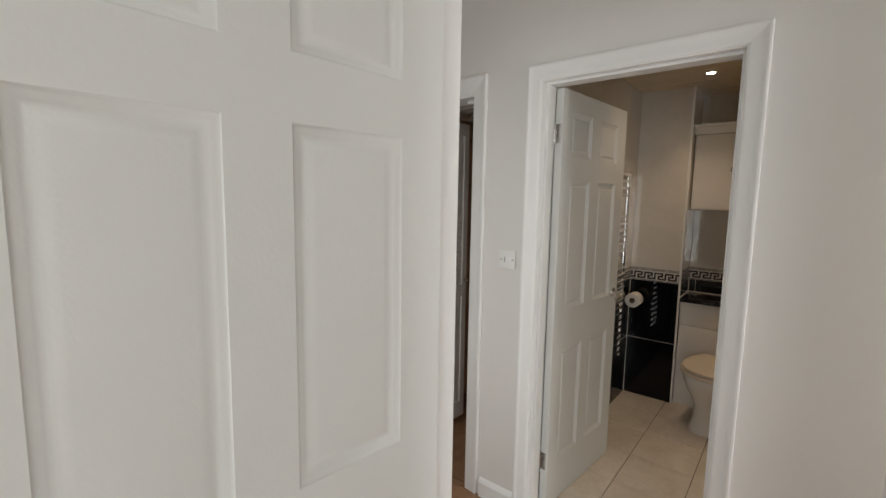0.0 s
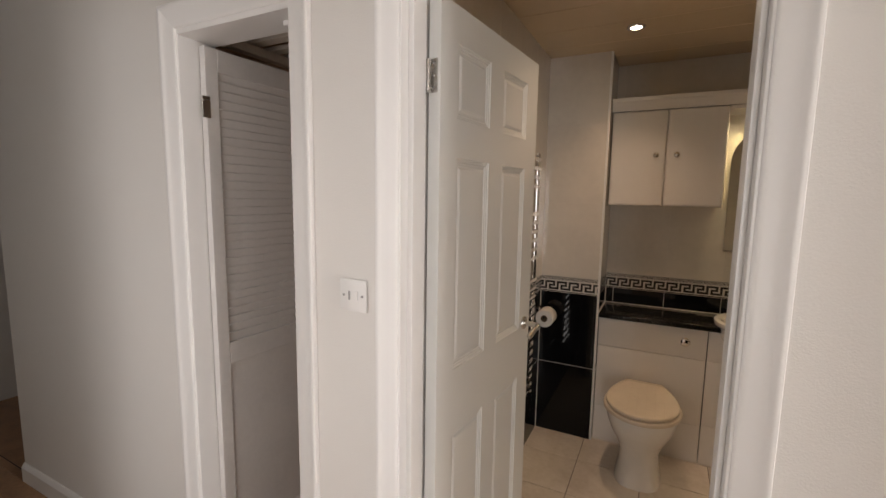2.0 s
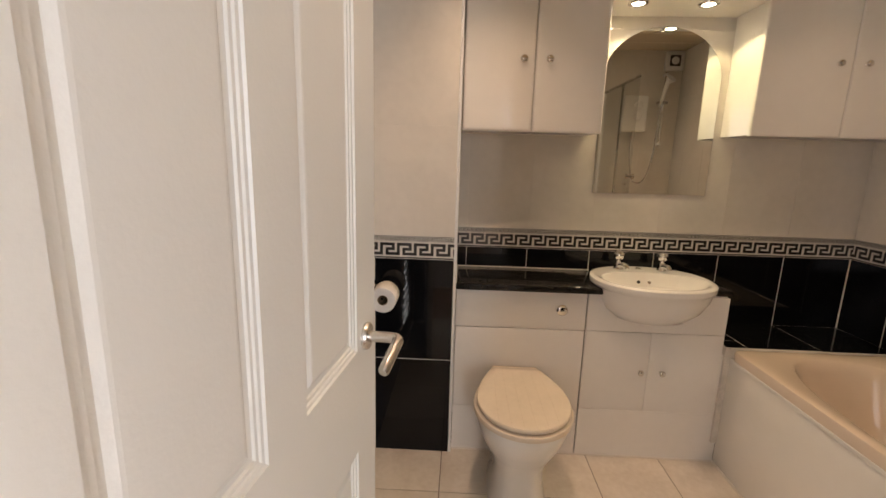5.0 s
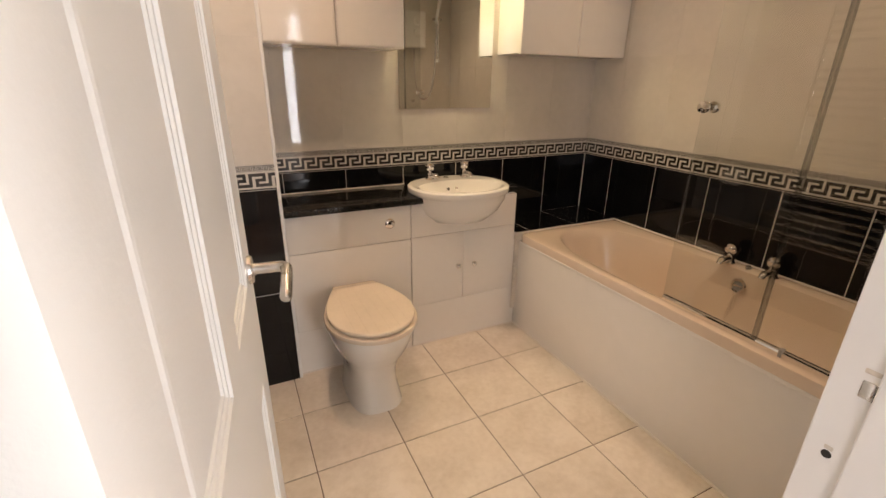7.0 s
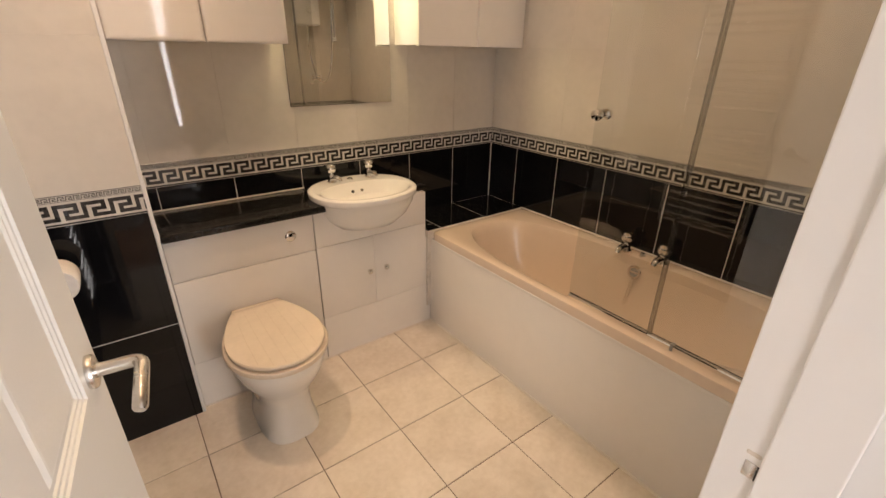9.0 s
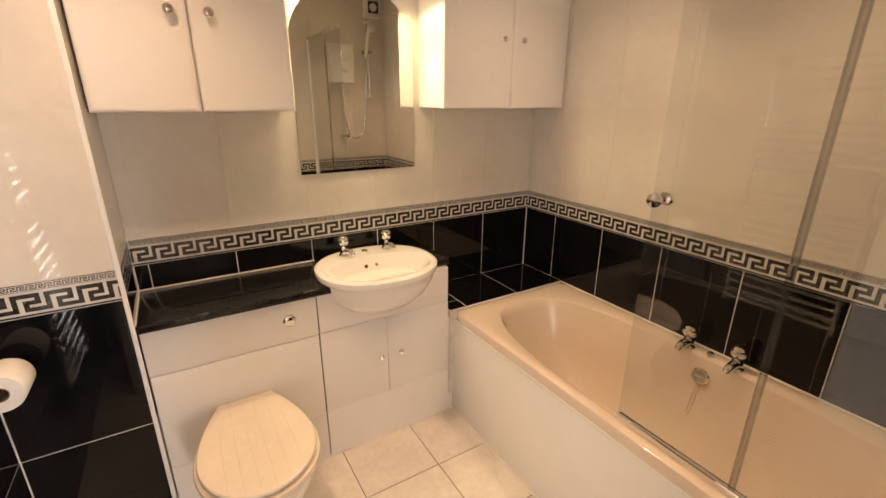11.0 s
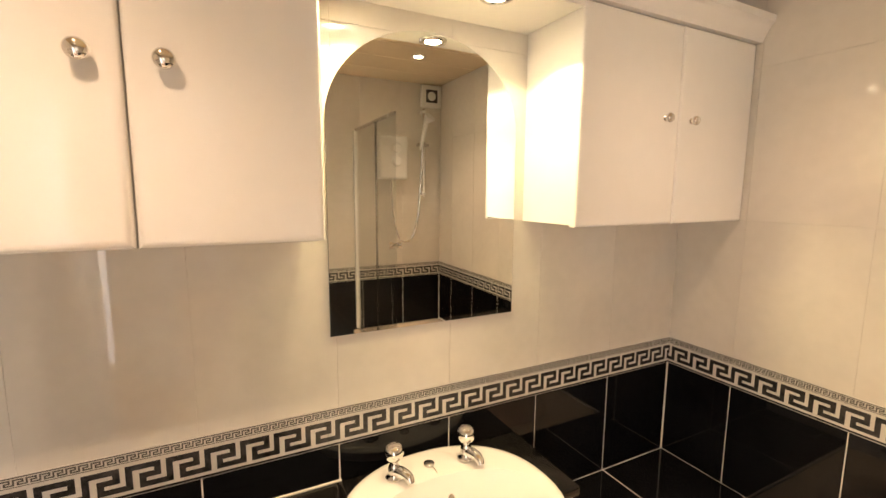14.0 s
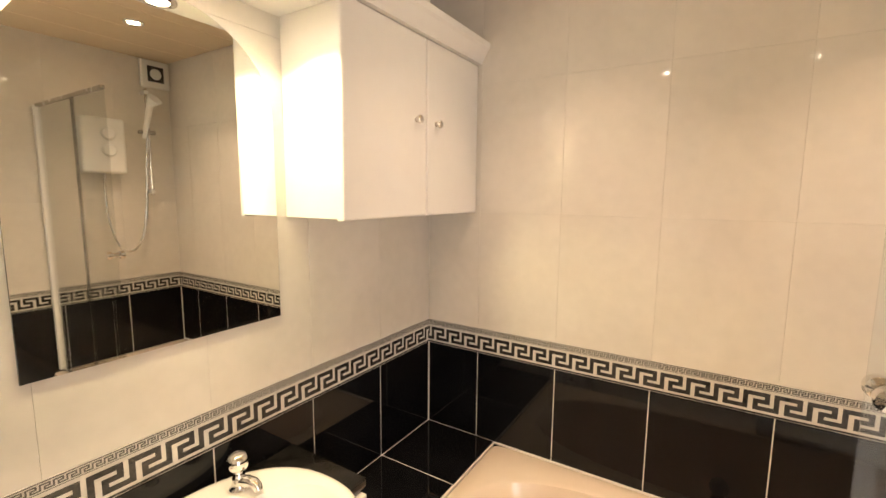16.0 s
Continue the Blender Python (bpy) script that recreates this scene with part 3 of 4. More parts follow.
for q in (0.985, 0.955, 0.91, 0.85, 0.77, 0.67, 0.55, 0.42, 0.29, 0.17, 0.09):
    rings.append(oval(0, -0.028 + 0.010 * (1 - q), rz - 0.003 - 0.126 * (1 - q ** 2.3), (rx - 0.036) * q, 0.158 * q, 2.1, ry_back=0.134 * q))
part("bowl", loft(rings), M_CERAMIC, basin, "", True)
part("waste", turned(lathe([(0.022, 0), (0.022, 0.003), (0.014, 0.004), (0.005, 0.002)], 20), pose(0, -0.019, rz - 0.1285)), M_CHROME, basin, "chrome waste", True)
# no holes cut: the left disc is dark for shade, the right is steel
for dx in (-0.022, 0.026):
    part("overflow_hole", turned(lathe([(0.008, 0), (0.0075, 0.002)], 14), pose(dx, 0.070, rz - 0.040, 62)), M_DARK if dx < 0 else M_STEEL, basin)


def pillar_tap(x, y, z, turn, label, scale=1.0):
    t = thing("pillar_tap", pose(x, y, z, 0, 0, turn), label, "tap", "pillar taps")
    s = scale
    part("body", lathe([(r * s, h * s) for r, h in ((0.022, 0), (0.022, 0.004), (0.018, 0.009), (0.0155, 0.018), (0.015, 0.028), (0.0125, 0.034), (0.010, 0.040), (0.0095, 0.048))], 20), M_CHROME, t, "", True)
    sp = arc((0, -0.004 * s, 0.019 * s), (0, -0.034 * s, 0.030 * s), (0, -0.050 * s, 0.019 * s), 8) + [Vector((0, -0.054 * s, 0.010 * s))]
    part("spout", tube(sp, [0.0135 * s] * 4 + [0.0125 * s] * 3 + [0.0118 * s, 0.0112 * s, 0.0105 * s], 16), M_CHROME, t, "", True)
    ball = [(0.010, 0.046), (0.0165, 0.049), (0.0215, 0.055), (0.024, 0.064), (0.0235, 0.072), (0.0205, 0.080), (0.015, 0.0855), (0.008, 0.0875), (0.001, 0.088)]
    part("tap_head", lathe([(r * s, h * s) for r, h in ball], 14), M_CHROME, t, "round fluted chrome head", True)


pillar_tap(0.138, 3.680, rz, 26, "chrome pillar tap on the basin")
pillar_tap(0.336, 3.674, rz, 14, "chrome pillar tap on the basin")
plug = thing("plug_boss", pose(0.236, 3.690, rz), "small brassy chain boss on the basin rim", "plug")
part("boss", lathe([(0.014, 0), (0.014, 0.004), (0.010, 0.006), (0.004, 0.007)], 18), M_STEEL, plug, "", True)
part("chain", tube([(0, -0.004, 0.005), (0.004, -0.03, 0.002), (0.008, -0.052, -0.014), (0.010, -0.064, -0.045)], 0.0012, 6), M_CHROME, plug)

# toilet
TX = -0.347
toilet = thing("toilet", pose(TX, VF - 0.002, 0), "white ceramic back-to-wall toilet with cream wood-grain lid closed", "toilet")


def dring(z, hw, front, back=0.0, p=2.5, n=48):
    """Ring with a rounded front and a straight back at y = back."""
    pts = []
    L = -front + back
    for i in range(n):
        a = 2 * math.pi * i / n
        c, s = math.cos(a), math.sin(a)
        q = p if s < 0 else p * 1.3
        x = hw * math.copysign(abs(c) ** (2 / q), c) * (1.0 - 0.24 * max(0.0, s) ** 1.5)
        yy = math.copysign(abs(s) ** (2 / q), s)
        pts.append((x, back - L / 2 + yy * L / 2, z))
    return pts


def lid_ring(z, grow, back=-0.030, n=30, m=8):
    """Seat outline: half-round front, sides that draw in to a short straight back."""
    hw, tail, mid, front = 0.178 + grow, 0.100 + grow * 0.6, -0.285, -0.492 - grow
    pts = [(hw * math.cos(a), mid + (front - mid) * abs(math.sin(a)) ** 0.96, z) for a in (math.pi * (1 - k / n) for k in range(n + 1))]
    side = []
    for k in range(1, m + 1):
        q = k / m
        side.append((hw + (tail - hw) * (q ** 1.75), mid + (back + grow * 0.3 - mid) * q, z))
    return pts + side + [(-x, y, zz) for x, y, zz in reversed(side)]


bowl = [dring(0.0, 0.116, -0.412, -0.03, 3.0), dring(0.02, 0.112, -0.408, -0.03, 3.0), dring(0.10, 0.099, -0.386, -0.02, 3.0), dring(0.17, 0.102, -0.386, -0.01, 2.8),
        dring(0.225, 0.126, -0.412, 0, 2.5), dring(0.28, 0.154, -0.450, 0, 2.4), dring(0.33, 0.170, -0.476, 0, 2.3), dring(0.365, 0.176, -0.486, 0, 2.3), dring(0.385, 0.175, -0.484, 0, 2.3), dring(0.391, 0.168, -0.477, 0, 2.3)]
part("bowl", loft(bowl), M_CERAMIC, toilet, "", True)
part("seat", loft([lid_ring(0.387, 0.002), lid_ring(0.391, 0.009), lid_ring(0.403, 0.011), lid_ring(0.409, 0.008), lid_ring(0.4105, -0.002)]), M_SEAT, toilet, "", True)
lid = part("lid", loft([lid_ring(0.4105, -0.012), lid_ring(0.4165, -0.012), lid_ring(0.4175, -0.002), lid_ring(0.427, 0.0), lid_ring(0.4325, -0.003), lid_ring(0.4342, -0.009), lid_ring(0.4348, -0.03, -0.05)]), M_SEAT, toilet, "cream lid with grooved wood grain", True)
for gx in (-0.105, -0.063, -0.021, 0.021, 0.063, 0.105):
    y0 = -0.285 - 0.192 * math.sqrt(1 - (gx / 0.172) ** 2)
    y1 = -0.05 if abs(gx) < 0.085 else -0.13
    part("groove", tube([(gx, y0, 0.4342), (gx, (y0 + y1) / 2, 0.4344), (gx * 0.93, y1, 0.4342)], 0.0008, 6), M_GROOVE, lid)
part("hinge_bar", box(-0.100, 0.100, -0.032, -0.004, 0.398, 0.430, 0.009, 3), M_SEAT, toilet, "", True)
for gx in (-0.07, 0.07):
    part("seat_hinge", turned(lathe([(0.010, -0.016), (0.012, 0), (0.010, 0.016)], 12), pose(gx, -0.040, 0.412, 0, 90)), M_CHROME, toilet, "", True)

# bath
BX0, BX1, BY0, BY1, BZ = 0.574, XR, YD, 3.462, 0.556
bath = thing("bath", pose((BX0 + BX1) / 2, (BY0 + BY1) / 2, 0), "cream acrylic bath with oval bowl and chrome overflow", "bath")
hw, hl = (BX1 - BX0) / 2, (BY1 - BY0) / 2
N = 112
rings = [oval(0, 0, 0.505, hw - 0.004, hl - 0.004, 40, N), oval(0, 0, BZ - 0.012, hw - 0.001, hl - 0.001, 40, N), oval(0, 0, BZ - 0.003, hw - 0.004, hl - 0.004, 36, N), oval(0, 0, BZ, hw - 0.012, hl - 0.012, 30, N),
         oval(-0.008, 0.0, BZ - 0.001, hw - 0.052, hl - 0.062, 2.9, N), oval(-0.008, 0, BZ - 0.008, hw - 0.062, hl - 0.074, 2.85, N), oval(-0.008, 0, BZ - 0.05, hw - 0.074, hl - 0.095, 2.8, N),
         oval(-0.008, 0, BZ - 0.20, hw - 0.100, hl - 0.15, 2.9, N), oval(-0.008, 0, BZ - 0.33, hw - 0.130, hl - 0.24, 3.0, N), oval(-0.008, 0, BZ - 0.385, hw - 0.175, hl - 0.32, 3.0, N), oval(-0.008, 0, BZ - 0.395, hw - 0.24, hl - 0.45, 2.6, N)]
part("tub", loft(rings, cap0=False), M_BATH, bath, "", True)
part("bath_panel", box(-hw + 0.006, -hw + 0.024, -hl, hl + 0.016, 0.004, 0.512, 0.003), M_BATHPANEL, bath, "plain white side panel", True)
part("panel_lip", box(-hw + 0.001, -hw + 0.007, -hl, hl - 0.002, 0.5, 0.513, 0.002), M_BATHPANEL, bath)
oy = 2.630 - (BY0 + BY1) / 2
ov = part("overflow", turned(lathe([(0.033, 0), (0.033, 0.005), (0.029, 0.009), (0.022, 0.008), (0.020, 0.004)], 28), pose(hw - 0.096, oy, 0.485, 0, -80)), M_CHROME, bath, "round chrome overflow", True)
part("overflow_mesh", turned(lathe([(0.020, 0.0045), (0.010, 0.005), (0.001, 0.005)], 24), pose(hw - 0.096, oy, 0.485, 0, -80)), M_GREYPL, ov, "dark centre")
part("overflow_bar", turned(box(-0.0035, 0.0035, -0.019, 0.019, 0.005, 0.008, 0.001), pose(hw - 0.096, oy, 0.485, 0, -80)), M_CHROME, ov)
part("plug_chain", tube([(hw - 0.103, oy, 0.462), (hw - 0.110, oy - 0.004, 0.38), (hw - 0.122, oy + 0.006, 0.315), (hw - 0.120, oy + 0.014, 0.322), (hw - 0.110, oy + 0.010, 0.39), (hw - 0.103, oy + 0.004, 0.462)], 0.0016, 6), M_CHROME, bath)
part("chain_boss", turned(lathe([(0.014, 0), (0.014, 0.006), (0.011, 0.014), (0.006, 0.017), (0.001, 0.018)], 16), pose(hw - 0.045, oy + 0.005, BZ - 0.001)), M_STEEL, bath, "small steel chain boss", True)
part("rim_chain", tube([(hw - 0.052, oy + 0.005, BZ + 0.008), (hw - 0.066, oy + 0.004, BZ - 0.004), (hw - 0.082, oy + 0.002, BZ - 0.050), (hw - 0.090, oy, 0.505)], 0.0013, 6), M_CHROME, bath)


def bath_tap(y):
    t = thing("pillar_tap", pose(1.213, y, BZ, 0, 0, -90), "squat chrome pillar tap with ball head on the bath rim", "tap", "pillar taps")
    part("body", lathe([(0.029, 0), (0.029, 0.004), (0.024, 0.009), (0.021, 0.018), (0.020, 0.030), (0.015, 0.036), (0.012, 0.041), (0.0115, 0.047)], 22), M_CHROME, t, "", True)
    sp = arc((0, -0.004, 0.018), (0, -0.040, 0.027), (0, -0.062, 0.014), 8) + [Vector((0, -0.066, 0.004))]
    part("spout", tube(sp, [0.0175] * 4 + [0.0165] * 3 + [0.0155, 0.0148, 0.0142], 16), M_CHROME, t, "", True)
    ball = [(0.012, 0.045), (0.019, 0.048), (0.026, 0.056), (0.0285, 0.066), (0.0275, 0.076), (0.0235, 0.085), (0.017, 0.091), (0.009, 0.094), (0.001, 0.0945)]
    part("tap_head", lathe(ball, 14), M_CHROME, t, "round fluted chrome head", True)


bath_tap(2.722)
bath_tap(2.540)

# glass bath screen
SX = 0.620
scr = thing("bath_screen", pose(SX, YD, 0), "frameless two-panel clear glass bath screen with chrome trims", "shower screen")
part("wall_profile", box(-0.014, 0.014, 0.001, 0.026, 0.565, 1.945, 0.003), M_PLASTIC, scr, "white wall channel", True)
g = part("pane", box(-0.003, 0.003, 0.018, 0.456, 0.568, 1.94), M_GLASS, scr)
g2 = part("pane", box(-0.003, 0.003, 0.463, 0.790, 0.568, 1.94), M_GLASS, scr)
g.visible_shadow = g2.visible_shadow = False
sl = part("hinge_seal", box(-0.006, 0.006, 0.452, 0.467, 0.568, 1.94, 0.002), M_SEAL, scr, "translucent plastic hinge seal")
sl.visible_shadow = False
part("bottom_trim", box(-0.009, 0.009, 0.382, 0.790, 0.556, 0.576, 0.003), M_CHROME, scr, "chrome bottom trim", True)
part("bottom_trim", box(-0.009, 0.009, 0.026, 0.376, 0.5565, 0.5765, 0.003), M_CHROME, scr, "chrome bottom trim", True)
part("trim_joint", box(-0.011, 0.011, 0.374, 0.384, 0.554, 0.580, 0.002), M_GREYPL, scr)
part("top_arm", box(-0.008, 0.008, 0.02, 0.786, 1.935, 1.952, 0.003), M_STEEL, scr)
for sgn in (1, -1):
    p = [(0.010, 0.003), (0.010, 0.012), (0.017, 0.016), (0.019, 0.026), (0.017, 0.034), (0.003, 0.037)]
    part("screen_knob", turned(lathe(p, 20), pose(0, 0.770, 1.248, 0, 90 * sgn)), M_CHROME, scr, "round chrome knob", True)

# shower on the entrance wall
shw = thing("electric_shower", pose(0.872, YD, 1.62), "white electric shower unit with two round dials", "shower")
part("case", box(-0.105, 0.105, 0.001, 0.085, 0.0, 0.300, 0.016, 4), M_PLASTIC, shw, "", True)
for dz in (0.215, 0.125):
    part("dial", turned(lathe([(0.036, 0), (0.034, 0.012), (0.028, 0.018), (0.003, 0.019)], 24), pose(0.02, 0.085, dz, -90)), M_PLASTIC, shw, "round dial", True)
part("hose", tube(arc((0.0, 0.05, 0.0), (-0.02, 0.06, -0.30), (0.05, 0.06, -0.43), 10) + arc((0.05, 0.06, -0.43), (0.17, 0.08, -0.52), (0.20, 0.07, -0.10), 12)[1:] + arc((0.20, 0.07, -0.10), (0.215, 0.07, 0.15), (0.225, 0.085, 0.30), 8)[1:], 0.0065, 8), M_STEEL, shw, "grey metal hose", True)
rail = thing("shower_rail", pose(1.115, YD, 1.50), "chrome riser rail with white hand shower", "shower rail")
part("rail", tube([(0, 0.045, 0), (0, 0.045, 0.62)], 0.009, 12), M_CHROME, rail, "", True)
for dz in (0.02, 0.60):
    part("rail_bracket", tube([(0, 0.0, dz), (0, 0.055, dz)], 0.012, 12), M_PLASTIC, rail, "", True)
part("slider", box(-0.055, 0.03, 0.03, 0.075, 0.355, 0.378, 0.006), M_STEEL, rail, "", True)
part("hand_shower", tube([(-0.035, 0.07, 0.33), (-0.02, 0.08, 0.42), (-0.005, 0.095, 0.52), (0.01, 0.13, 0.555)], [0.012, 0.015, 0.018, 0.04], 14), M_PLASTIC, rail, "white hand shower", True)
hk = thing("hose_hook", pose(0.865, YD, 1.165), "small chrome hose bracket on the tiles", "bracket")
part("hook", tube([(0, 0, 0), (0, 0.05, 0), (-0.03, 0.055, 0)], 0.01, 10), M_CHROME, hk, "", True)
fan = thing("extractor_fan", pose(1.182, YD, 2.216), "square white extractor fan with round grille", "fan")
part("case", box(-0.078, 0.078, 0.001, 0.035, -0.078, 0.078, 0.008, 3), M_PLASTIC, fan, "", True)
# flat dark square, the grille's inner shade put into its colour
part("grille_recess", box(-0.045, 0.045, 0.033, 0.0358, -0.045, 0.045), M_DARK, fan, "dark square grille")
part("grille_disc", turned(lathe([(0.032, 0), (0.028, 0.005), (0.002, 0.006)], 24), pose(0, 0.0355, 0, -90)), M_PLASTIC, fan, "", True)

# towel warmer behind the door
tw = thing("towel_radiator", pose(XL, 2.545, 0), "chrome ladder towel radiator on the tiled wall", "radiator")
for dy in (0.0, 0.495):
    part("upright", tube([(0.055, dy, 0.42), (0.055, dy, 1.71)], 0.015, 12), M_CHROME, tw, "", True)
rung_me = None
for z0, cnt in ((0.45, 14), (1.17, 6), (1.54, 4)):
    for i in range(cnt):
        if rung_me is None:
            rg = part("rung", tube([(0.066, 0.0, 0.0), (0.066, 0.495, 0.0)], 0.011, 12), M_CHROME, tw, "", True)
            rung_me = rg.data
        else:
            rg = new("rung", rung_me)
            rg.parent = tw
        rg.matrix_local = pose(0, 0, z0 + i * 0.046)
for dy in (0.0, 0.495):
    for dz in (0.62, 1.66):
        part("rail_bracket", tube([(0.0, dy, dz), (0.055, dy, dz)], 0.009, 10), M_CHROME, tw, "", True)

# toilet roll
rl = thing("toilet_roll_holder", pose(XL, 3.352, 0.777), "chrome toilet roll holder on black tiles", "toilet roll holder")
part("wall_plate", turned(lathe([(0.024, 0), (0.024, 0.004), (0.018, 0.010), (0.004, 0.011)], 20), pose(0, 0.075, 0.015, 0, 90)), M_CHROME, rl, "", True)
part("arm", tube(arc((0.006, 0.075, 0.015), (0.062, 0.085, 0.016), (0.062, 0.055, 0.002), 8) + [Vector((0.062, -0.065, 0.0))], 0.005, 10), M_CHROME, rl, "", True)
tr = thing("toilet_roll", pose(XL + 0.062, 3.352, 0.767), "white toilet paper roll on the holder", "toilet roll")
n = 32
prof = [(0.021, -0.052), (0.050, -0.052), (0.053, -0.048), (0.053, 0.048), (0.050, 0.052), (0.021, 0.052), (0.021, -0.052)]
part("paper", turned(loft([[(r * math.cos(2 * math.pi * i / n), r * math.sin(2 * math.pi * i / n), z) for i in range(n)] for r, z in prof], False, False), pose(0, 0, 0, 90)), M_PAPER, tr, "", True)
part("core", turned(loft([[(r * math.cos(2 * math.pi * i / n), r * math.sin(2 * math.pi * i / n), z) for i in range(n)] for r, z in [(0.0205, -0.0525), (0.019, -0.0525), (0.019, 0.0525), (0.0205, 0.0525)]], False, False), pose(0, 0, 0, 90)), M_CARD, tr, "cardboard core", True)

# fused switch in the hall
sw = thing("wall_switch", pose(-1.028, YH, 1.221), "white plastic double-screw fused switch on the hall wall", "switch")
part("plate", box(-0.043, 0.043, -0.009, -0.0005, -0.043, 0.043, 0.003), M_PLASTIC, sw, "", True)
part("fuse_holder", box(-0.014, -0.009, -0.0105, -0.0088, -0.012, 0.012), M_GREYPL, sw)
part("rocker", box(0.004, 0.017, -0.013, -0.0088, -0.013, 0.013, 0.002), M_PLASTIC, sw)
for dx in (-0.030, 0.030):
    part("screw", turned(lathe([(0.004, 0), (0.0035, 0.0012)], 10), pose(dx, -0.009, 0, 90)), M_GREYPL, sw)

# worn latch keep on the bathroom jamb
st = thing("strike_plate", pose(BXR, 1.767, 0.990), "latch keep cut into the white jamb, plate missing, chipped paint", "strike plate")
# mortise and screw holes are uncut, dark pieces give their shade
part("mortise", box(-0.0012, 0.004, -0.020, -0.003, -0.011, 0.011, 0.001), M_DARK, st, "dark square for the shade in the mortise")
# metal lip beside the mortise
part("steel_lip", box(-0.0014, 0.004, -0.003, 0.010, -0.011, 0.012, 0.002), M_STEEL, st, "bright steel lip", True)
part("paint_chip", box(-0.0008, 0.003, -0.004, 0.012, 0.020, 0.027, 0.002), M_SOFTWOOD, st, "chipped paint")
for dy, dz in ((-0.020, 0.030), (-0.012, -0.032)):
    part("screw_hole_shade", turned(lathe([(0.003, 0), (0.0025, 0.0012)], 10), pose(0.0, dy, dz, 0, -90)), M_DARK, st)
st = thing("strike_plate", pose(BXR, 1.782, 0.889), "small old bolt hole in the white jamb", "strike plate")
# uncut bolt hole, a dark disc carries its shade
part("hole", turned(lathe([(0.0055, 0), (0.005, 0.0012)], 14), pose(0, 0, 0, 0, -90)), M_DARK, st, "dark disc for the shade in the round hole")
part("paint_chip", box(-0.0008, 0.003, -0.005, 0.005, 0.006, 0.013, 0.002), M_SOFTWOOD, st, "chipped paint")

# slatted shelf and catch in the cupboard
sh = thing("slatted_shelf", pose(-1.48, 1.80, 2.05), "painted softwood slatted shelf high in the cupboard", "shelf")
for i in range(7):
    part("slat", box(-0.36, 0.36, 0.08 + i * 0.1, 0.13 + i * 0.1, 0.0, 0.018, 0.003), M_SOFTWOOD, sh)
for x in (-0.3, 0.3):
    part("bearer", box(x - 0.02, x + 0.02, 0.02, 0.80, -0.036, -0.001, 0.003), M_SOFTWOOD, sh)
ct = thing("door_catch", pose(-1.30, 1.735, HEAD - 0.019), "white plastic magnetic catch under the cupboard head", "catch")
part("body", box(-0.02, 0.02, -0.012, 0.012, -0.016, 0.0, 0.003), M_PLASTIC, ct)


# sealant beads
sb = thing("sealant_bead", pose(0, 0, 0), "white silicone bead along bath, units and floor", "sealant", kind="structure")
part("bead", tube([(0.5785, YD + 0.01, 0.002), (0.5785, 3.475, 0.002)], 0.006, 8), M_SEALANT, sb)
part("bead", tube([(-0.616, VF - 0.002, 0.002), (0.578, VF - 0.002, 0.002)], 0.004, 8), M_SEALANT, sb)
part("bead", tube([(XR - 0.002, YD + 0.01, BZ + 0.001), (XR - 0.002, 3.46, BZ + 0.001)], 0.0045, 8), M_SEALANT, sb)
part("bead", tube([(0.575, 3.464, BZ), (XR, 3.464, BZ)], 0.004, 8), M_SEALANT, sb)
part("bead", tube([(-0.619, YB - 0.001, WZ + 0.031), (0.03, YB - 0.001, WZ + 0.031)], 0.0035, 8), M_SEALANT, sb)
part("bead", tube([(-0.6195, 3.46, WZ + 0.031), (-0.6195, YB, WZ + 0.031)], 0.0035, 8), M_SEALANT, sb)

# ---- tiles, laid piece by piece ----
TILES = {}


def tile(parent, mat, m, w, h, name="tile", t=0.0075):
    """A tile w by h in its own x and y, face towards +z."""
    key = (mat.name, round(w, 3), round(h, 3), t)
    if key not in TILES:
        e = 0.0006 if mat is M_CREAM else 0.0016
        lo = [(0, 0, -t), (w, 0, -t), (w, h, -t), (0, h, -t)]
        mid = [(x, y, -e * 0.7) for x, y, _ in lo]
        top = [(min(max(x, e), w - e), min(max(y, e), h - e), 0) for x, y, _ in lo]
        b = loft([lo, mid, top], cap0=False)
        ob = part(name, b, mat)
        TILES[key] = ob.data
    else:
        ob = new(name, TILES[key])
    jitter = Matrix.Rotation(random.uniform(-0.001, 0.001), 4, "X") @ Matrix.Rotation(random.uniform(-0.001, 0.001), 4, "Y")
    ob.matrix_world = m @ jitter
    ob.parent = parent
    return ob


def tiled(parent, base, us, rows, gap=0.003):
    """Rows of tiles: base is the face's pose (x along the wall, y up, z out of it); rows are (v0, v1, material)."""
    for v0, v1, mat in rows:
        for u0, u1 in zip(us, us[1:]):
            if u1 - u0 > 0.012:
                gap = 0.0034 if mat is M_BLACK else 0.0009
                tile(parent, mat, base @ pose(u0 + gap / 2, v0 + gap / 2, 0), u1 - u0 - gap, v1 - v0 - gap)


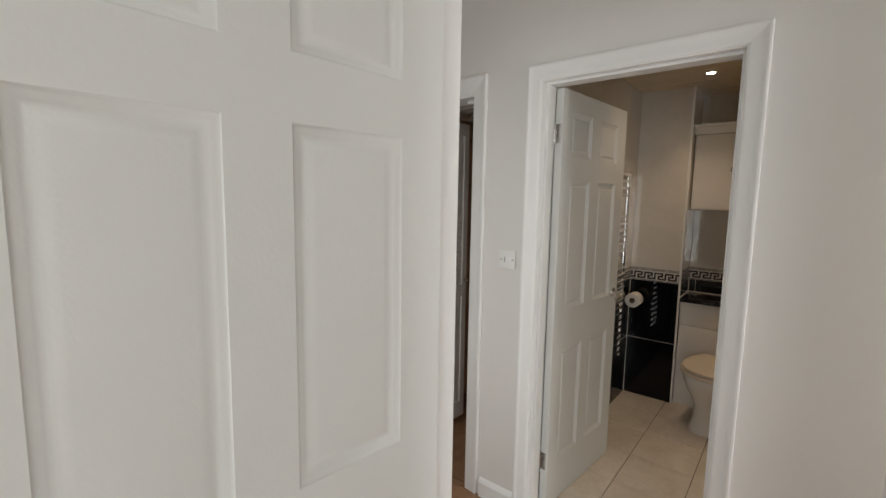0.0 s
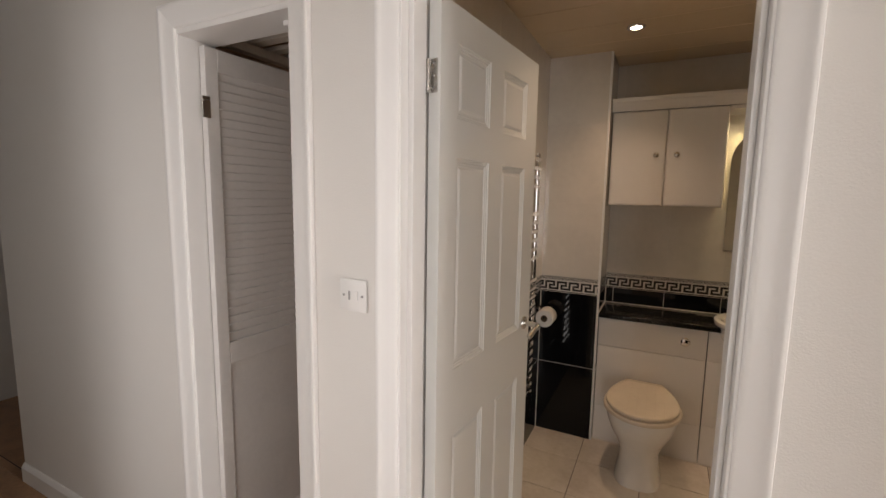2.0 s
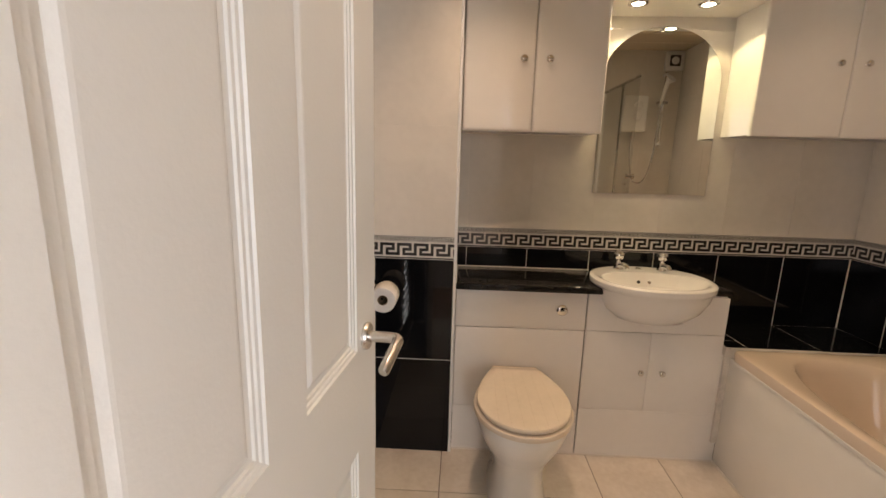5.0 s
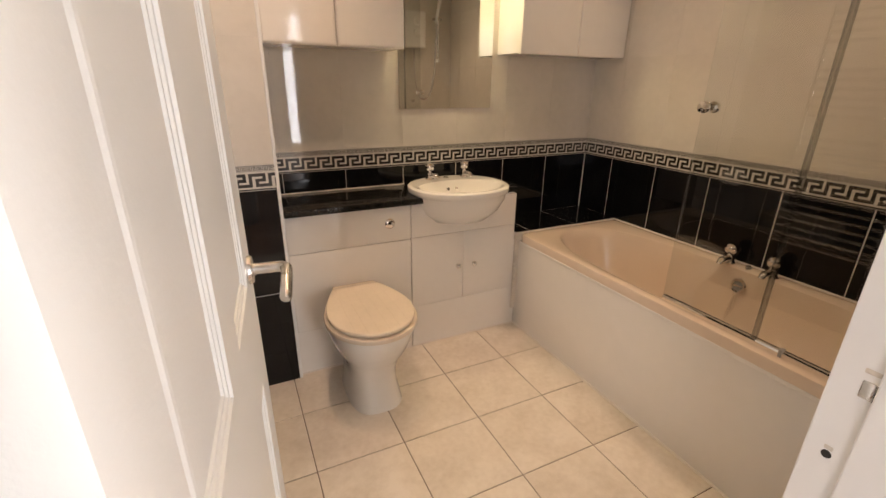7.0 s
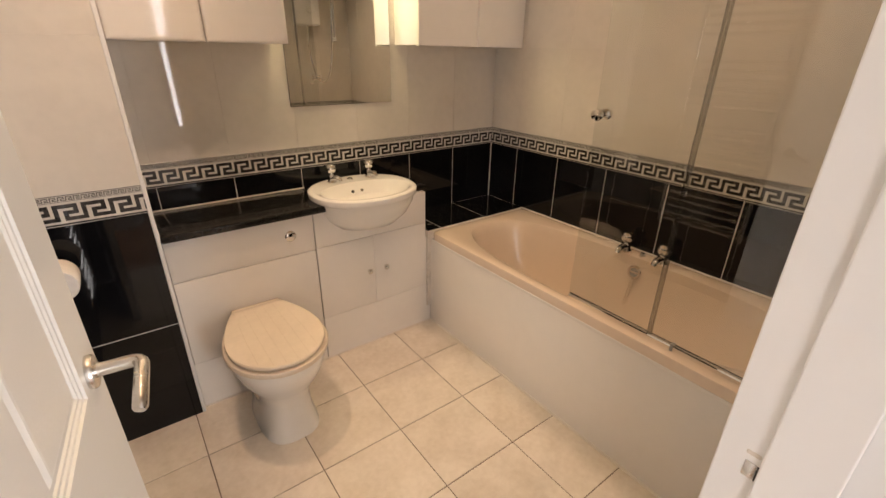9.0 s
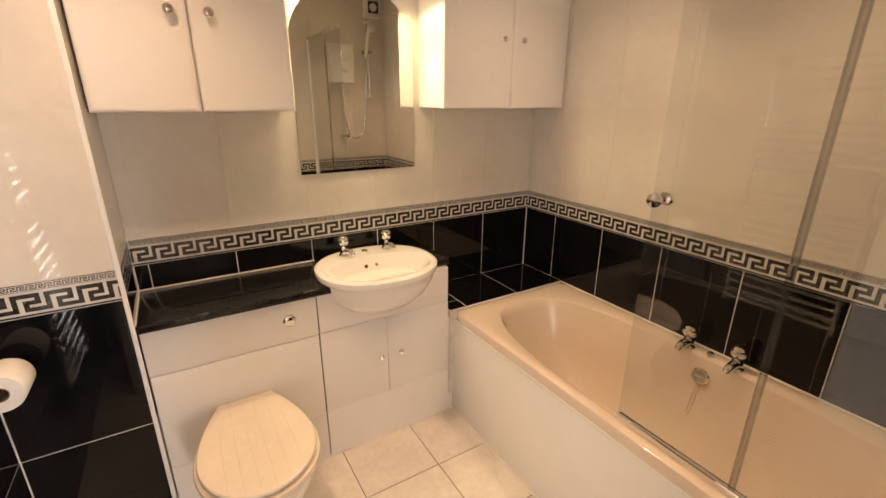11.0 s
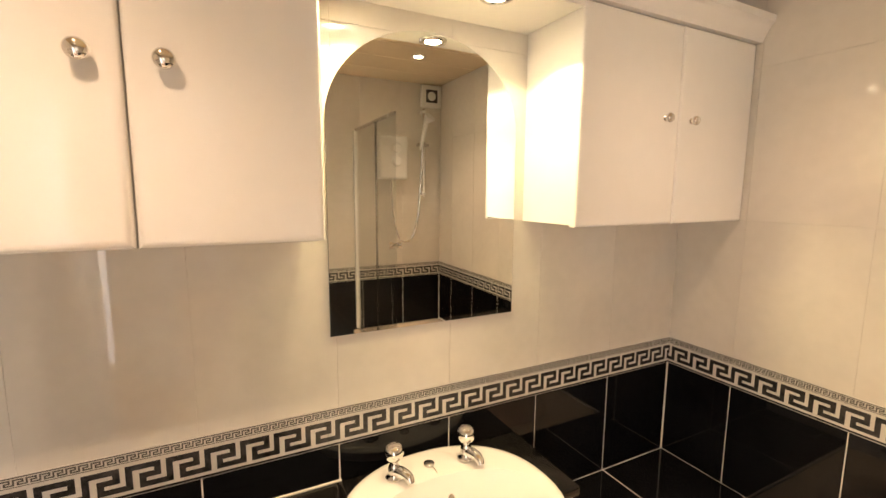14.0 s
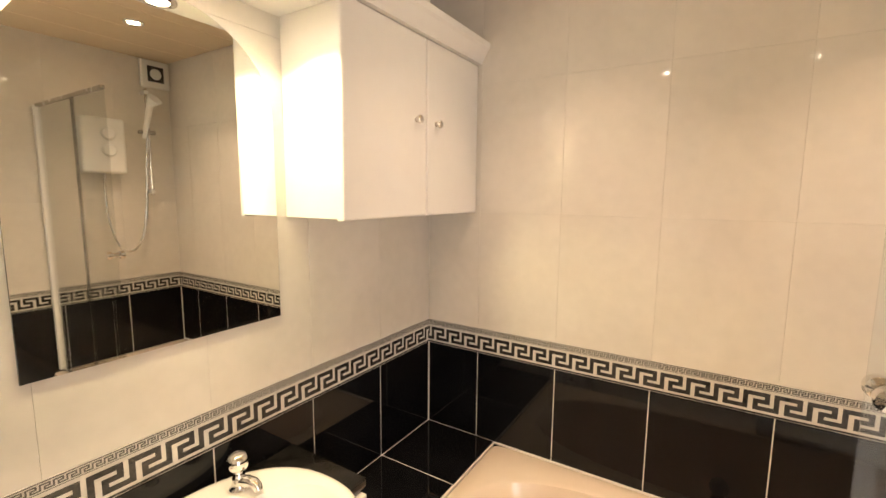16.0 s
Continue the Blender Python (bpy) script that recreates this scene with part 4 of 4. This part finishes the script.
def key_border(parent, base, u0, u1, v0=0.907, v1=1.006, phase=0.0, flip=False):
    """Border tiles with the printed meander and the fine chain above it."""
    u = u0
    while u < u1 - 0.002:
        w = min(0.31, u1 - u)
        tile(parent, M_BORDER, base @ pose(u + 0.0006, v0 + 0.001, 0), w - 0.0012, v1 - v0 - 0.002, "border_tile")
        u += w
    big, fine = bmesh.new(), bmesh.new()
    k = (v1 - v0) / 0.108

    def quad(b, a0, a1, b0, b1):
        a0, a1 = max(a0, u0), min(a1, u1)
        if a1 - a0 > 0.0004:
            b.faces.new([b.verts.new(p) for p in ((a0, b0, 0.0011), (a1, b0, 0.0011), (a1, b1, 0.0011), (a0, b1, 0.0011))])

    def meander(b, unit, lo, hi, th, start):
        s = start
        H = hi - lo - th
        while s < u1 + unit:
            pts = [(0, 1), (0.70, 1), (0.70, 0.50), (0.33, 0.50), (0.33, 0), (1.0, 0), (1.0, 1)]
            for (xa, ya), (xb, yb) in zip(pts, pts[1:]):
                xa_, xb_ = s + min(xa, xb) * unit - th / 2, s + max(xa, xb) * unit + th / 2
                ya_, yb_ = lo + min(ya, yb) * H, lo + max(ya, yb) * H + th
                if xa == xb:
                    ya_, yb_ = ya_ + th, yb_ - th
                quad(b, xa_, xb_, ya_, yb_)
            s += unit
    meander(big, 0.0715, v0 + k * 0.0155, v0 + k * 0.0735, 0.0122, u0 - 0.0715 + phase)
    quad(big, u0, u1, v0 + k * 0.0015, v0 + k * 0.0075)
    meander(fine, 0.0195, v0 + k * 0.0865, v0 + k * 0.1005, 0.0029, u0 - 0.0195)
    quad(fine, u0, u1, v0 + k * 0.0825, v0 + k * 0.0842)
    quad(fine, u0, u1, v0 + k * 0.1030, v0 + k * 0.1055)
    for nm, b, mt in (("key_pattern", big, M_KEY), ("chain_pattern", fine, M_KEYGREY)):
        ob = part(nm, b, mt)
        ob.matrix_world = base
        ob.parent = parent
        ob["kind"] = "stuff"


UP = [(1.006, 1.455, M_CREAM), (1.455, 1.913, M_CREAM), (1.913, CEIL, M_CREAM)]
DOWN = [(-0.005, 0.452, M_BLACK), (0.452, 0.907, M_BLACK)]
# back wall: u runs along +x, faces -y
B_BACK = Matrix.Translation((0, YB, 0)) @ Matrix(((1, 0, 0, 0), (0, 0, -1, 0), (0, 1, 0, 0), (0, 0, 0, 1)))
us_back = [-0.620, -0.575, -0.277, 0.027, 0.338, 0.645, 0.955, XR - 0.001]
tiled(wall_back, B_BACK, us_back, UP)
tiled(wall_back, B_BACK, [-0.620, -0.575, -0.277, 0.027, 0.338, 0.645], [(0.452, 0.907, M_BLACK)])
tiled(wall_back, B_BACK, [0.645, 0.955, XR - 0.001], [(0.452, 0.907, M_BLACK)])
key_border(wall_back, B_BACK, -0.620, XR - 0.001)
# bath side wall: u runs along -y, faces -x
B_BATH = Matrix.Translation((XR, 0, 0)) @ Matrix(((0, 0, -1, 0), (-1, 0, 0, 0), (0, 1, 0, 0), (0, 0, 0, 1)))
us_bath = [-YB + 0.001, -3.545, -3.237, -2.930, -2.610, -2.305, -2.0, -YD - 0.001]
tiled(wall_bath, B_BATH, us_bath, UP + [(0.452, 0.907, M_BLACK)])
key_border(wall_bath, B_BATH, -YB + 0.001, -YD - 0.001, phase=0.02)
# entrance wall inside: u runs along -x, faces +y
B_ENT = Matrix.Translation((0, YD, 0)) @ Matrix(((-1, 0, 0, 0), (0, 0, 1, 0), (0, 1, 0, 0), (0, 0, 0, 1)))
us_ent = [-XR + 0.001, -0.965, -0.66, -0.355, -0.05, 0.255 - 0.088]
tiled(wall_hall, B_ENT, us_ent, UP + DOWN)
key_border(wall_hall, B_ENT, -XR + 0.001, 0.167)
tiled(wall_hall, B_ENT, [0.167, 0.48, 0.78, 0.925], [(2.03, CEIL, M_CREAM)])
# door side wall: u runs along +y, faces +x
B_LEFT = Matrix.Translation((XL, 0, 0)) @ Matrix(((0, 0, 1, 0), (1, 0, 0, 0), (0, 1, 0, 0), (0, 0, 0, 1)))
us_left = [YD + 0.001, 1.98, 2.275, 2.57, 2.865, 3.16, 3.449]
tiled(wall_left, B_LEFT, us_left, UP + DOWN)
key_border(wall_left, B_LEFT, YD + 0.001, 3.449)
# column front and side
B_COLF = Matrix.Translation((0, 3.45, 0)) @ Matrix(((1, 0, 0, 0), (0, 0, -1, 0), (0, 1, 0, 0), (0, 0, 0, 1)))
tiled(column, B_COLF, [XL + 0.001, -0.6315], UP + DOWN)
key_border(column, B_COLF, XL + 0.001, -0.6315, phase=0.03)
B_COLS = Matrix.Translation((-0.622, 0, 0)) @ Matrix(((0, 0, 1, 0), (1, 0, 0, 0), (0, 1, 0, 0), (0, 0, 0, 1)))
tiled(column, B_COLS, [3.459, YB - 0.001], UP + [(0.452, 0.907, M_BLACK)])
key_border(column, B_COLS, 3.459, YB - 0.001)
part("corner_trim", box(-0.6325, -0.6195, 3.447, 3.459, 0.0, CEIL - 0.001, 0.003), M_GLOSSWOOD, column, "white plastic tile trim")
# tiled ledge at the end of the bath
ledge = structure("bath_ledge", box(0.556, XR, 3.468, YB, 0.10, 0.5604), M_GROUT, "black tiled ledge at the head of the bath", "ledge")
for x0, x1 in ((0.556, 0.645), (0.645, 0.955), (0.955, XR - 0.001)):
    for y0, y1 in ((3.466, 3.545), (3.545, YB - 0.001)) if x0 < 0.6 else ((3.466, YB - 0.001),):
        tile(ledge, M_BLACK, pose(x0 + 0.002, y0 + 0.002, 0.562), x1 - x0 - 0.004, y1 - y0 - 0.004)
# bathroom floor
xs = [-1.04, -0.992, -0.660, -0.328, 0.003, 0.333, 0.580]
ys = [YH + 0.032, 1.905, 2.229, 2.551, 2.872, 3.196, 3.52]
for x0, x1 in zip(xs, xs[1:]):
    for y0, y1 in zip(ys, ys[1:]):
        tile(floor_bath, M_FLOORT, pose(x0 + 0.0016, y0 + 0.0016, 0.0), x1 - x0 - 0.0032, y1 - y0 - 0.0032, "floor_tile", 0.004)
# laminate boards in hall and bedroom
for owner, x0, x1, y0, y1 in ((floor_bed, -1.6, 2.5, -3.0, YN0), (floor_hall, -4.4, 3.0, YN0, YH + 0.025)):
    y = y0
    while y < y1 - 0.01:
        x = x0
        step = random.uniform(0.3, 1.28)
        while x < x1 - 0.02:
            L = min(step, x1 - x)
            tile(owner, M_OAK, pose(x + 0.0006, y + 0.0006, 0.0), L - 0.0012, min(0.193, y1 - y) - 0.0012, "plank", 0.008)
            x += L
            step = 1.28
        y += 0.193
